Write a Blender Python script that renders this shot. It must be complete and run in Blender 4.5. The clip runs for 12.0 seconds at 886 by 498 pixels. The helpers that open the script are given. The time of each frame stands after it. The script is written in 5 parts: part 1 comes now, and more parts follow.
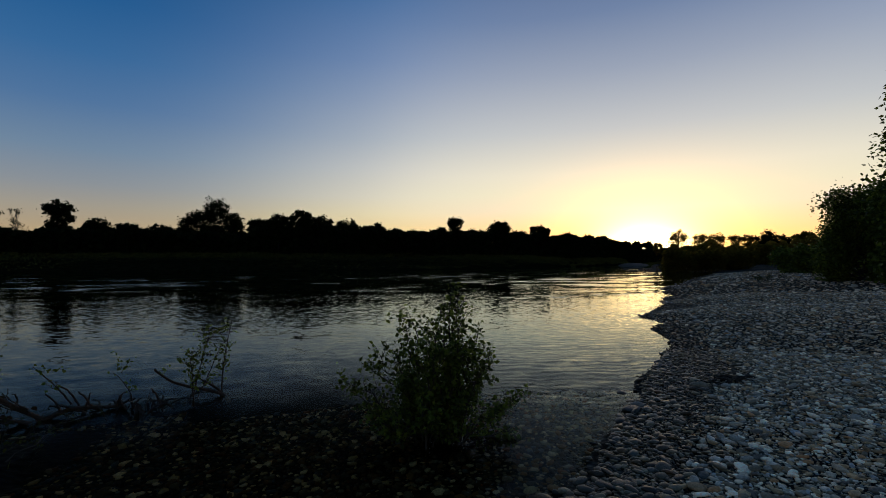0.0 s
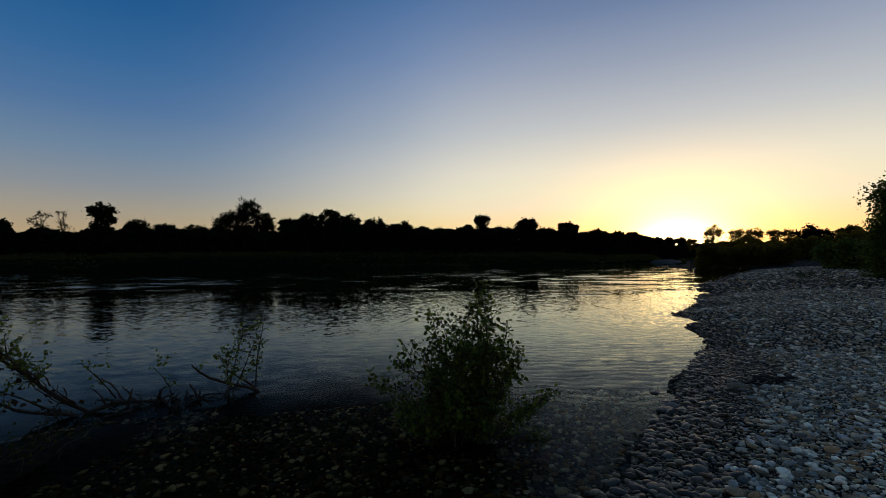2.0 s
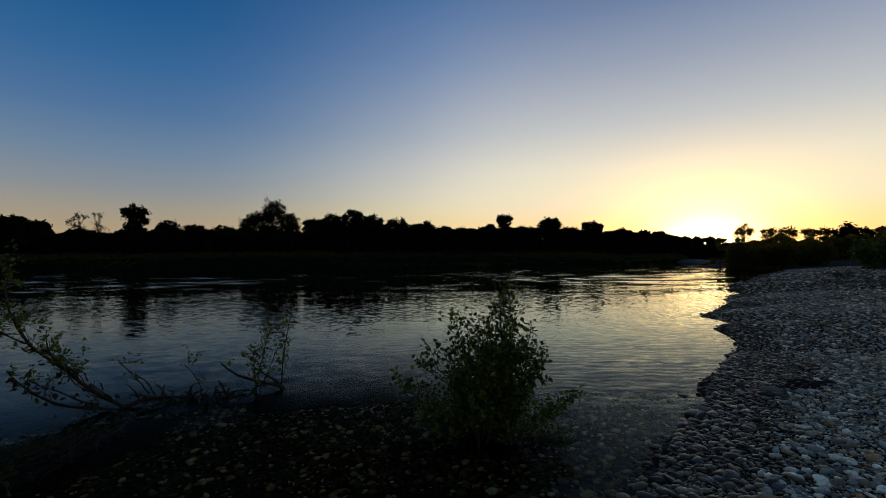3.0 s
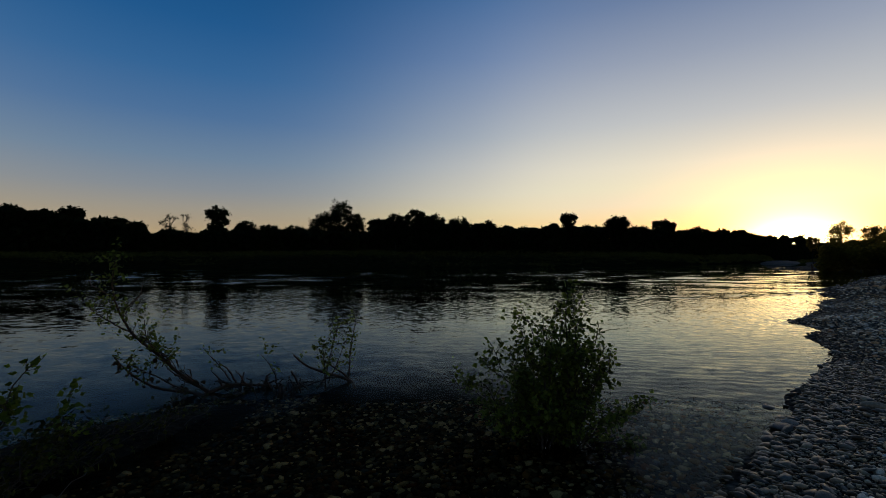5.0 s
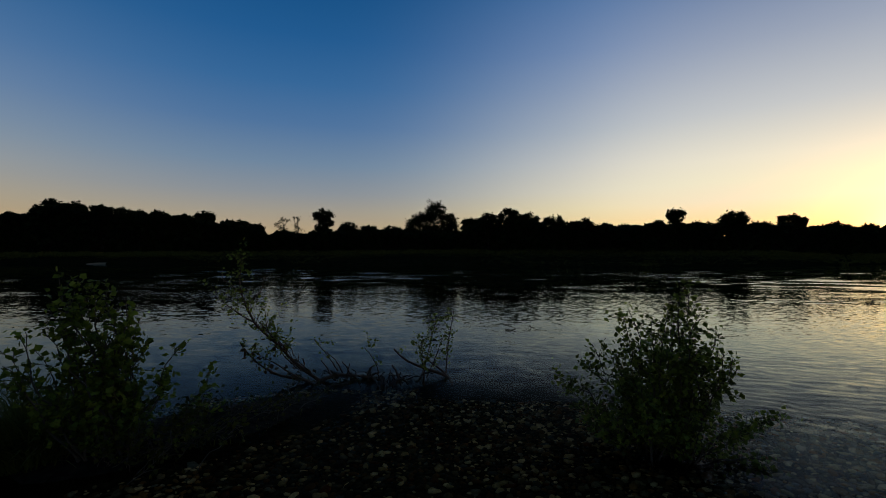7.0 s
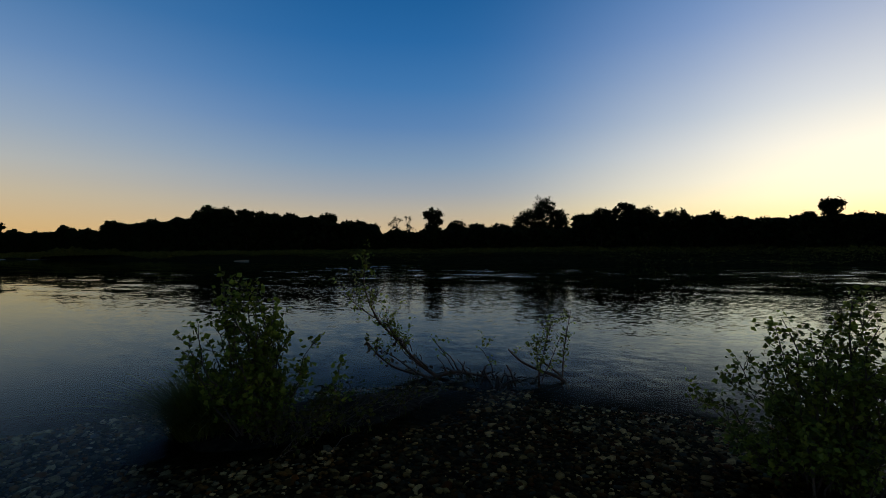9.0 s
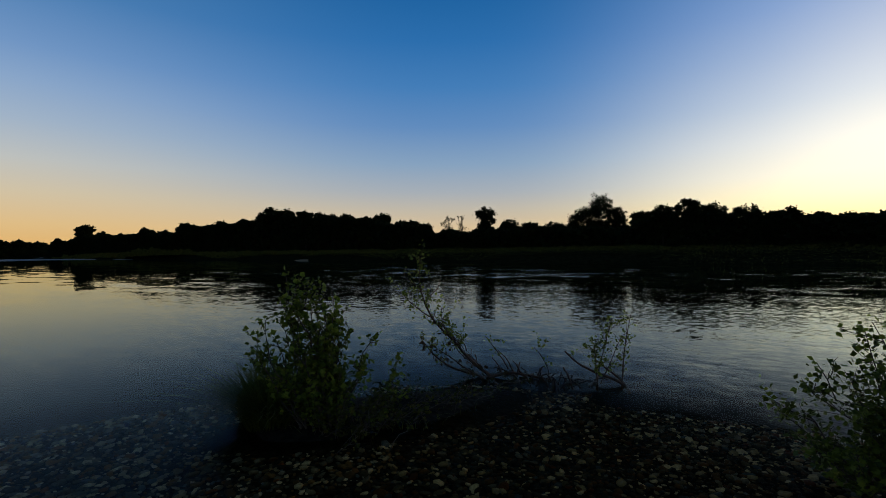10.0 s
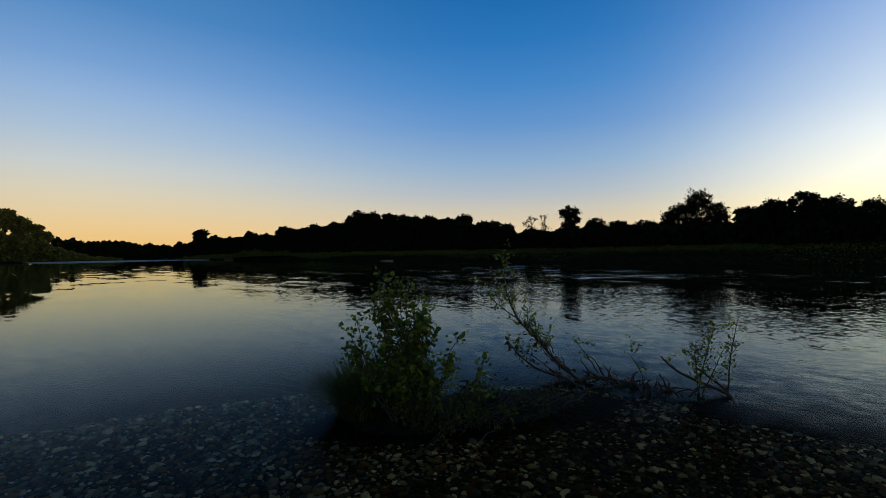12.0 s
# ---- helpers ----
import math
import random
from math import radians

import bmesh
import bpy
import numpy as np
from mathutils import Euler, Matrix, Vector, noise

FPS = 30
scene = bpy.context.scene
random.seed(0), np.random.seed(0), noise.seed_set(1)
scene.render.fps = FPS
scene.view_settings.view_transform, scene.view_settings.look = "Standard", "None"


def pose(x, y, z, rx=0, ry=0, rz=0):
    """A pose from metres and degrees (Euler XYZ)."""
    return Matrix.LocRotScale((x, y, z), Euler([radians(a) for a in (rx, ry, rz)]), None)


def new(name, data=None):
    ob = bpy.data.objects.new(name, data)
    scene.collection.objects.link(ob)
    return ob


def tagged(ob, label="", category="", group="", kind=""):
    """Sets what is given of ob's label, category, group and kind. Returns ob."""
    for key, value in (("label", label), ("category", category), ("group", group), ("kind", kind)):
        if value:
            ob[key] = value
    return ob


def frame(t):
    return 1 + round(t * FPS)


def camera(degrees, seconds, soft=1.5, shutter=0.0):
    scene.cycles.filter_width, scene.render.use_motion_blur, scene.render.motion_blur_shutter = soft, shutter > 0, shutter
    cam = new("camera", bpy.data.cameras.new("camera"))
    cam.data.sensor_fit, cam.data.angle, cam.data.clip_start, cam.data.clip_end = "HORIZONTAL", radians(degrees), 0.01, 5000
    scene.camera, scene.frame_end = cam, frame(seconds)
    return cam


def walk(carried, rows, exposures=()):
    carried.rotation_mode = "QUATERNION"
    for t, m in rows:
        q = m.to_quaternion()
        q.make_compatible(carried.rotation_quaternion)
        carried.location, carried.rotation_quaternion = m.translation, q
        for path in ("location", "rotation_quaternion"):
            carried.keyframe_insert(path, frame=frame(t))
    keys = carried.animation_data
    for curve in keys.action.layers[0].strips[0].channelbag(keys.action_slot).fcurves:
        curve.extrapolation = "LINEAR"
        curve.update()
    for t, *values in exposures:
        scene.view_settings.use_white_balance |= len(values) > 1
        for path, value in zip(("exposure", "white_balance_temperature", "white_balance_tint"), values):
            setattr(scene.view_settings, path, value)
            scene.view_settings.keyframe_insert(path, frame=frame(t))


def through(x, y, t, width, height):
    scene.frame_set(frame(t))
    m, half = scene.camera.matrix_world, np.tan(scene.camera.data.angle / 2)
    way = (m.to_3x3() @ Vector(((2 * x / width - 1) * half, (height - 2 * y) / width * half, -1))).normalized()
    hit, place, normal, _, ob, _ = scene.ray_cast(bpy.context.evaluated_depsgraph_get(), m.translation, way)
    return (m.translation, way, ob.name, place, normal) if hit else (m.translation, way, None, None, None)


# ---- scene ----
cam = camera(87.99, 12.0, soft=0.8)
PATH = [
    (0, pose(-0.000, 0.000, 1.600, 91.41, 0, -16.88) @ pose(0, 0, 0, 0, 0, -0.05)),
    (0.5, pose(-0.000, 0.003, 1.599, 91.34, 0, -16.33) @ pose(0, 0, 0, 0, 0, -0.08)),
    (1, pose(-0.002, 0.006, 1.601, 91.26, 0, -15.58) @ pose(0, 0, 0, 0, 0, -0.16)),
    (1.5, pose(-0.003, 0.008, 1.605, 91.17, 0, -14.64) @ pose(0, 0, 0, 0, 0, -0.28)),
    (2, pose(-0.005, 0.010, 1.607, 91.12, 0, -13.53) @ pose(0, 0, 0, 0, 0, -0.40)),
    (2.5, pose(-0.008, 0.012, 1.607, 91.11, 0, -12.23) @ pose(0, 0, 0, 0, 0, -0.50)),
    (3, pose(-0.013, 0.014, 1.606, 91.11, 0, -10.77) @ pose(0, 0, 0, 0, 0, -0.43)),
    (5, pose(-0.030, 0.006, 1.595, 91.08, 0, -3.11) @ pose(0, 0, 0, 0, 0, -0.08)),
    (5.5, pose(-0.038, 0.004, 1.582, 91.05, 0, -0.36) @ pose(0, 0, 0, 0, 0, 0.19)),
    (6, pose(-0.048, 0.003, 1.571, 91.01, 0, 2.53) @ pose(0, 0, 0, 0, 0, 0.29)),
    (6.5, pose(-0.058, 0.008, 1.576, 91.01, 0, 5.44) @ pose(0, 0, 0, 0, 0, 0.20)),
    (7, pose(-0.071, 0.013, 1.588, 90.97, 0, 8.46) @ pose(0, 0, 0, 0, 0, 0.00)),
    (9, pose(-0.154, 0.005, 1.618, 90.67, 0, 21.81) @ pose(0, 0, 0, 0, 0, -0.11)),
    (9.5, pose(-0.167, -0.005, 1.621, 90.59, 0, 25.19) @ pose(0, 0, 0, 0, 0, -0.19)),
    (10, pose(-0.171, -0.015, 1.623, 90.61, 0, 28.35) @ pose(0, 0, 0, 0, 0, -0.23)),
    (10.5, pose(-0.176, -0.027, 1.625, 90.66, 0, 31.26) @ pose(0, 0, 0, 0, 0, -0.25)),
    (11, pose(-0.179, -0.036, 1.624, 90.71, 0, 33.86) @ pose(0, 0, 0, 0, 0, -0.26)),
    (11.5, pose(-0.187, -0.044, 1.621, 90.75, 0, 36.20) @ pose(0, 0, 0, 0, 0, -0.30)),
    (12, pose(-0.198, -0.054, 1.617, 90.72, 0, 38.49) @ pose(0, 0, 0, 0, 0, -0.39)),
]
walk(cam, PATH, exposures=[(0, 0.0, 6500, 10), (5.5, -0.08, 6500, 10), (7.0, 0.0, 6500, 10), (9.0, 0.42, 6600, 10.5), (10.5, 0.68, 6500, 10), (12.0, 0.82, 6350, 8)])

# ---- world and sun ----
SUN_AZ, SUN_EL = 40.7, 0.4
SUN_DIR = Vector((math.sin(radians(SUN_AZ)) * math.cos(radians(SUN_EL)),
                  math.cos(radians(SUN_AZ)) * math.cos(radians(SUN_EL)), math.sin(radians(SUN_EL))))


def lin(r, g, b):
    """8-bit display colour to linear."""
    out = []
    for v in (r, g, b):
        v /= 255.0
        out.append(v / 12.92 if v <= 0.04045 else ((v + 0.055) / 1.055) ** 2.4)
    return (*out, 1.0)


def ramp(nt, fac, stops, mode="EASE"):
    n = nt.nodes.new("ShaderNodeValToRGB")
    n.color_ramp.interpolation = mode
    el = n.color_ramp.elements
    while len(el) < len(stops):
        el.new(0.5)
    for e, (p, c) in zip(el, stops):
        e.position, e.color = p, c
    nt.links.new(fac, n.inputs[0])
    return n.outputs[0]


def maths(nt, op, a, b=None, c=None, clamp=False):
    n = nt.nodes.new("ShaderNodeMath")
    n.operation, n.use_clamp = op, clamp
    for i, v in enumerate((a, b, c)):
        if v is None:
            continue
        if isinstance(v, (int, float)):
            n.inputs[i].default_value = v
        else:
            nt.links.new(v, n.inputs[i])
    return n.outputs[0]


def vmath(nt, op, a, b=None):
    n = nt.nodes.new("ShaderNodeVectorMath")
    n.operation = op
    for i, v in enumerate((a, b)):
        if v is None:
            continue
        if isinstance(v, (tuple, Vector)):
            n.inputs[i].default_value = v
        else:
            nt.links.new(v, n.inputs[i])
    return n.outputs["Value"] if op == "DOT_PRODUCT" else n.outputs[0]


def mix(nt, fac, a, b, how="MIX"):
    n = nt.nodes.new("ShaderNodeMix")
    n.data_type, n.blend_type = "RGBA", how
    for key, v in ((0, fac), (6, a), (7, b)):
        if isinstance(v, (int, float, tuple)):
            n.inputs[key].default_value = v
        else:
            nt.links.new(v, n.inputs[key])
    return n.outputs[2]


def smooth_step(nt, v, lo, hi):
    n = nt.nodes.new("ShaderNodeMapRange")
    n.interpolation_type = "SMOOTHSTEP"
    nt.links.new(v, n.inputs[0])
    n.inputs[1].default_value, n.inputs[2].default_value = lo, hi
    return n.outputs[0]


def make_world():
    world = bpy.data.worlds.new("dusk_sky")
    world.use_nodes = True
    scene.world = world
    nt = world.node_tree
    bg = nt.nodes["Background"]
    sky = nt.nodes.new("ShaderNodeTexSky")
    sky.sky_type, sky.sun_disc = "NISHITA", False
    sky.sun_elevation, sky.sun_rotation = radians(SUN_EL), radians(SUN_AZ)
    sky.air_density, sky.dust_density, sky.ozone_density = 1.0, 0.6, 2.0
    co = nt.nodes.new("ShaderNodeTexCoord").outputs["Generated"]
    sep = nt.nodes.new("ShaderNodeSeparateXYZ")
    nt.links.new(co, sep.inputs[0])
    z = maths(nt, "MAXIMUM", sep.outputs[2], 0.0)
    flat = nt.nodes.new("ShaderNodeCombineXYZ")
    nt.links.new(sep.outputs[0], flat.inputs[0])
    nt.links.new(sep.outputs[1], flat.inputs[1])
    c = vmath(nt, "DOT_PRODUCT", vmath(nt, "NORMALIZE", flat.outputs[0]),
              (math.sin(radians(SUN_AZ)), math.cos(radians(SUN_AZ)), 0.0))
    # colours by height above the horizon, from the side away from the sun round to the sun
    col = ramp(nt, z, heights(EAST, 1.6), "LINEAR")
    for start, end, power, stops in SKY:
        turn = maths(nt, "POWER", smooth_step(nt, c, math.cos(radians(start)), math.cos(radians(end))), power)
        col = mix(nt, turn, col, ramp(nt, z, stops, "LINEAR"))
    low = vmath(nt, "NORMALIZE", vmath(nt, "MULTIPLY", co, (1.0, 1.0, 1.5)))
    d = maths(nt, "MAXIMUM", vmath(nt, "DOT_PRODUCT", low, GLOW_DIR), 0.0)
    for power, glow in SKY_GLOW:
        g = maths(nt, "POWER", d, power)
        col = mix(nt, g, col, glow, "ADD")
    col = mix(nt, 0.012, col, sky.outputs[0], "ADD")
    nt.links.new(col, bg.inputs[0])
    bg.inputs[1].default_value = 1.0


def heights(rows, stops=0.0):
    """Ramp stops from (elevation in degrees, display red, green, blue)."""
    k = 2.0 ** -stops
    return [(math.sin(radians(e)), tuple(v * k for v in lin(r, g, b)[:3]) + (1,)) for e, r, g, b in rows] + [(0.86, lin(56, 84, 112))]


EAST = [(0, 236, 184, 105), (3, 234, 199, 142), (6, 220, 205, 175), (9, 200, 203, 200), (12.5, 170, 189, 210), (16, 145, 175, 212), (19, 119, 158, 206), (24.5, 78, 132, 188), (34, 42, 108, 165)]
ASIDE = [(0, 204, 164, 106), (3, 188, 166, 132), (5.3, 170, 162, 147), (7.6, 146, 153, 160), (11, 117, 142, 168), (15.5, 83, 122, 167), (20, 56, 109, 162), (25, 34, 95, 152), (30, 20, 84, 140), (36, 12, 70, 122)]
SUNWARD = [(0, 252, 208, 120), (2.5, 247, 214, 140), (5.7, 243, 228, 184), (7.8, 232, 224, 200), (11.2, 212, 210, 202), (14.6, 184, 190, 195), (19.1, 155, 167, 187), (23.4, 124, 145, 180), (29.6, 84, 119, 165), (36, 52, 92, 145)]
AT_SUN = [(0, 290, 215, 92), (3, 278, 228, 155), (6, 256, 236, 202), (8, 250, 240, 206), (10.3, 244, 236, 212), (15.2, 204, 206, 206), (21.6, 159, 169, 188), (27.5, 115, 135, 170), (36, 70, 98, 145)]
# from, to (degrees round from the sun), steepness, colours
SKY = [(165, 118, 1.0, heights(EAST, 0.8)), (118, 70, 1.0, heights(ASIDE, 0.22)), (72, 10, 2.5, heights(SUNWARD)), (36, 0, 1.2, heights(AT_SUN, 0.12))]
SKY_GLOW = [(60.0, (1.5, 0.68, 0.09, 1)), (260.0, (3.0, 2.2, 1.1, 1)), (900.0, (5.0, 3.6, 1.8, 1))]
GLOW_DIR = (math.sin(radians(SUN_AZ)), math.cos(radians(SUN_AZ)), 0.02)
make_world()
sun = new("sun", bpy.data.lights.new("sun", "SUN"))
sun.data.energy, sun.data.angle, sun.data.color = 0.6, radians(2.0), (1.0, 0.72, 0.42)
sun.rotation_mode = "QUATERNION"
sun.rotation_quaternion = SUN_DIR.to_track_quat("Z", "Y")


# ---- materials ----
def material(name):
    m = bpy.data.materials.new(name)
    m.use_nodes = True
    nt = m.node_tree
    return m, nt, nt.nodes["Principled BSDF"]


def noise_tex(nt, scale, detail=4.0, rough=0.55, vec=None):
    n = nt.nodes.new("ShaderNodeTexNoise")
    n.inputs["Scale"].default_value, n.inputs["Detail"].default_value, n.inputs["Roughness"].default_value = scale, detail, rough
    nt.links.new(vec if vec is not None else position(nt), n.inputs["Vector"])
    return n.outputs["Fac"]


def position(nt):
    return nt.nodes.new("ShaderNodeNewGeometry").outputs["Position"]


def bump(nt, height, strength, distance, bsdf):
    b = nt.nodes.new("ShaderNodeBump")
    b.inputs["Strength"].default_value, b.inputs["Distance"].default_value = strength, distance
    nt.links.new(height, b.inputs["Height"])
    nt.links.new(b.outputs[0], bsdf.inputs["Normal"])


def leaf_material(name, dark, light, through, rough=0.5, sheen=0.03):
    m, nt, p = material(name)
    rnd = nt.nodes.new("ShaderNodeNewGeometry").outputs["Random Per Island"]
    col = ramp(nt, rnd, [(0.0, dark), (0.6, tuple((a + b) / 2 for a, b in zip(dark, light))), (1.0, light)], "LINEAR")
    col = mix(nt, noise_tex(nt, 9.0), col, tuple(v * 0.55 for v in dark[:3]) + (1,))
    nt.links.new(col, p.inputs["Base Color"])
    p.inputs["Roughness"].default_value = rough
    p.inputs["Specular IOR Level"].default_value = sheen
    tr = nt.nodes.new("ShaderNodeBsdfTranslucent")
    nt.links.new(col, tr.inputs[0])
    mx = nt.nodes.new("ShaderNodeMixShader")
    mx.inputs[0].default_value = through
    nt.links.new(p.outputs[0], mx.inputs[1])
    nt.links.new(tr.outputs[0], mx.inputs[2])
    nt.links.new(mx.outputs[0], nt.nodes["Material Output"].inputs[0])
    return m


def bark_material(name, dark, light):
    m, nt, p = material(name)
    col = ramp(nt, noise_tex(nt, 38.0, 6.0, 0.7), [(0.3, dark), (0.7, light)])
    nt.links.new(col, p.inputs["Base Color"])
    p.inputs["Roughness"].default_value = 0.9
    bump(nt, noise_tex(nt, 60.0, 5.0), 0.6, 0.01, p)
    return m


STONE_TONES = [(0.0, (0.13, 0.125, 0.115, 1)), (0.13, (0.28, 0.275, 0.26, 1)), (0.25, (0.20, 0.21, 0.22, 1)), (0.37, (0.42, 0.41, 0.38, 1)),
               (0.47, (0.27, 0.22, 0.16, 1)), (0.57, (0.52, 0.51, 0.49, 1)), (0.66, (0.17, 0.14, 0.105, 1)), (0.75, (0.34, 0.345, 0.36, 1)), (0.82, (0.29, 0.23, 0.165, 1)), (0.87, (0.10, 0.10, 0.105, 1)), (0.93, (0.27, 0.18, 0.115, 1)), (0.97, (0.22, 0.26, 0.32, 1))]


def stone_material(name, island, tint=1.0, wet=False, warm=(1.2, 1.02, 0.88), power=1.0):
    m, nt, p = material(name)
    if island:
        rnd = nt.nodes.new("ShaderNodeNewGeometry").outputs["Random Per Island"]
    else:
        rnd = nt.nodes.new("ShaderNodeObjectInfo").outputs["Random"]
    col = ramp(nt, rnd, [(a, tuple(v ** power * tint * w for v, w in zip(c, warm)) + (1,)) for a, c in STONE_TONES], "CONSTANT")
    grain = noise_tex(nt, 55.0, 6.0, 0.7)
    col = mix(nt, 0.75, col, ramp(nt, grain, [(0.3, (0.45, 0.44, 0.42, 1)), (0.7, (1.25, 1.25, 1.25, 1))]), "MULTIPLY")
    col = mix(nt, 0.4, col, ramp(nt, noise_tex(nt, 9.0, 3.0), [(0.35, (0.5, 0.47, 0.41, 1)), (0.65, (1.1, 1.1, 1.1, 1))]), "MULTIPLY")
    nt.links.new(col, p.inputs["Base Color"])
    p.inputs["Roughness"].default_value = 0.45 if wet else 0.85
    p.inputs["Specular IOR Level"].default_value = 0.45 if wet else 0.2
    bump(nt, noise_tex(nt, 90.0, 5.0), 0.6, 0.006, p)
    return m


def ground_material():
    m, nt, p = material("sand_and_gravel")
    vor = nt.nodes.new("ShaderNodeTexVoronoi")
    vor.inputs["Scale"].default_value = 14.0
    nt.links.new(position(nt), vor.inputs["Vector"])
    cells = ramp(nt, vor.outputs["Distance"], [(0.0, (0.11, 0.108, 0.1, 1)), (0.35, (0.05, 0.047, 0.043, 1)), (0.65, (0.012, 0.011, 0.01, 1))])
    tone = ramp(nt, noise_tex(nt, 0.7, 6.0), [(0.35, (0.6, 0.57, 0.5, 1)), (0.65, (1.1, 1.1, 1.1, 1))])
    col = mix(nt, 1.0, cells, tone, "MULTIPLY")
    sep = nt.nodes.new("ShaderNodeSeparateXYZ")
    nt.links.new(position(nt), sep.inputs[0])
    # brown bed, darkened with depth: light lost in the water goes into colour
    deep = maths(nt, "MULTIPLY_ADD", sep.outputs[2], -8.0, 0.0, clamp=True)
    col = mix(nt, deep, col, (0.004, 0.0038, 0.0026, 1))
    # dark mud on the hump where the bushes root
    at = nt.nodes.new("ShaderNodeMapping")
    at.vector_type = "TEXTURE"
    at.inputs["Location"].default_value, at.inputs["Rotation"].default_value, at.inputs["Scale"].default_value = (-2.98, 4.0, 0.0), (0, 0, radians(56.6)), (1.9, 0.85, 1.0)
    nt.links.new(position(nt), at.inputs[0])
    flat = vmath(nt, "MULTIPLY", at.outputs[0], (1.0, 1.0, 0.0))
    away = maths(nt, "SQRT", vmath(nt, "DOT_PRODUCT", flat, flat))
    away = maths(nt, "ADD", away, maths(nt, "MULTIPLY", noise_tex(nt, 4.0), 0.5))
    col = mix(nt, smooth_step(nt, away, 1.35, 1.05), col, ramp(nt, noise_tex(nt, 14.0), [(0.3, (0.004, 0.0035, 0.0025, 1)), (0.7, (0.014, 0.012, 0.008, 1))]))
    nt.links.new(col, p.inputs["Base Color"])
    p.inputs["Roughness"].default_value = 1.0
    p.inputs["Specular IOR Level"].default_value = 0.05
    bump(nt, vor.outputs["Distance"], 0.8, 0.03, p)
    return m


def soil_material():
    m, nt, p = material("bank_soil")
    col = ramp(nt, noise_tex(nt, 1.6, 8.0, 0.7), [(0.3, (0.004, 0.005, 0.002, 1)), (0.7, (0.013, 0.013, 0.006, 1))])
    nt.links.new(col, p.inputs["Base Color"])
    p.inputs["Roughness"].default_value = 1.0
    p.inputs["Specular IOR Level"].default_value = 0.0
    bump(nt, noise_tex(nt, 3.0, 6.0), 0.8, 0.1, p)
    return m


def vector_noise(nt, scale, detail, vec):
    """Three noises at once, about zero."""
    n = nt.nodes.new("ShaderNodeTexNoise")
    n.inputs["Scale"].default_value, n.inputs["Detail"].default_value, n.inputs["Roughness"].default_value = scale, detail, 0.5
    nt.links.new(vec, n.inputs["Vector"])
    return vmath(nt, "SUBTRACT", n.outputs["Color"], (0.5, 0.5, 0.5))


def scaled(nt, vec, factor):
    n = nt.nodes.new("ShaderNodeVectorMath")
    n.operation = "SCALE"
    nt.links.new(vec, n.inputs[0])
    if isinstance(factor, float):
        n.inputs["Scale"].default_value = factor
    else:
        nt.links.new(factor, n.inputs["Scale"])
    return n.outputs[0]


def mapped(nt, turn, scale):
    mp = nt.nodes.new("ShaderNodeMapping")
    mp.inputs["Rotation"].default_value, mp.inputs["Scale"].default_value = (0, 0, radians(turn)), scale
    nt.links.new(position(nt), mp.inputs[0])
    return mp.outputs[0]


def grey(v):
    return (v, v, v, 1)


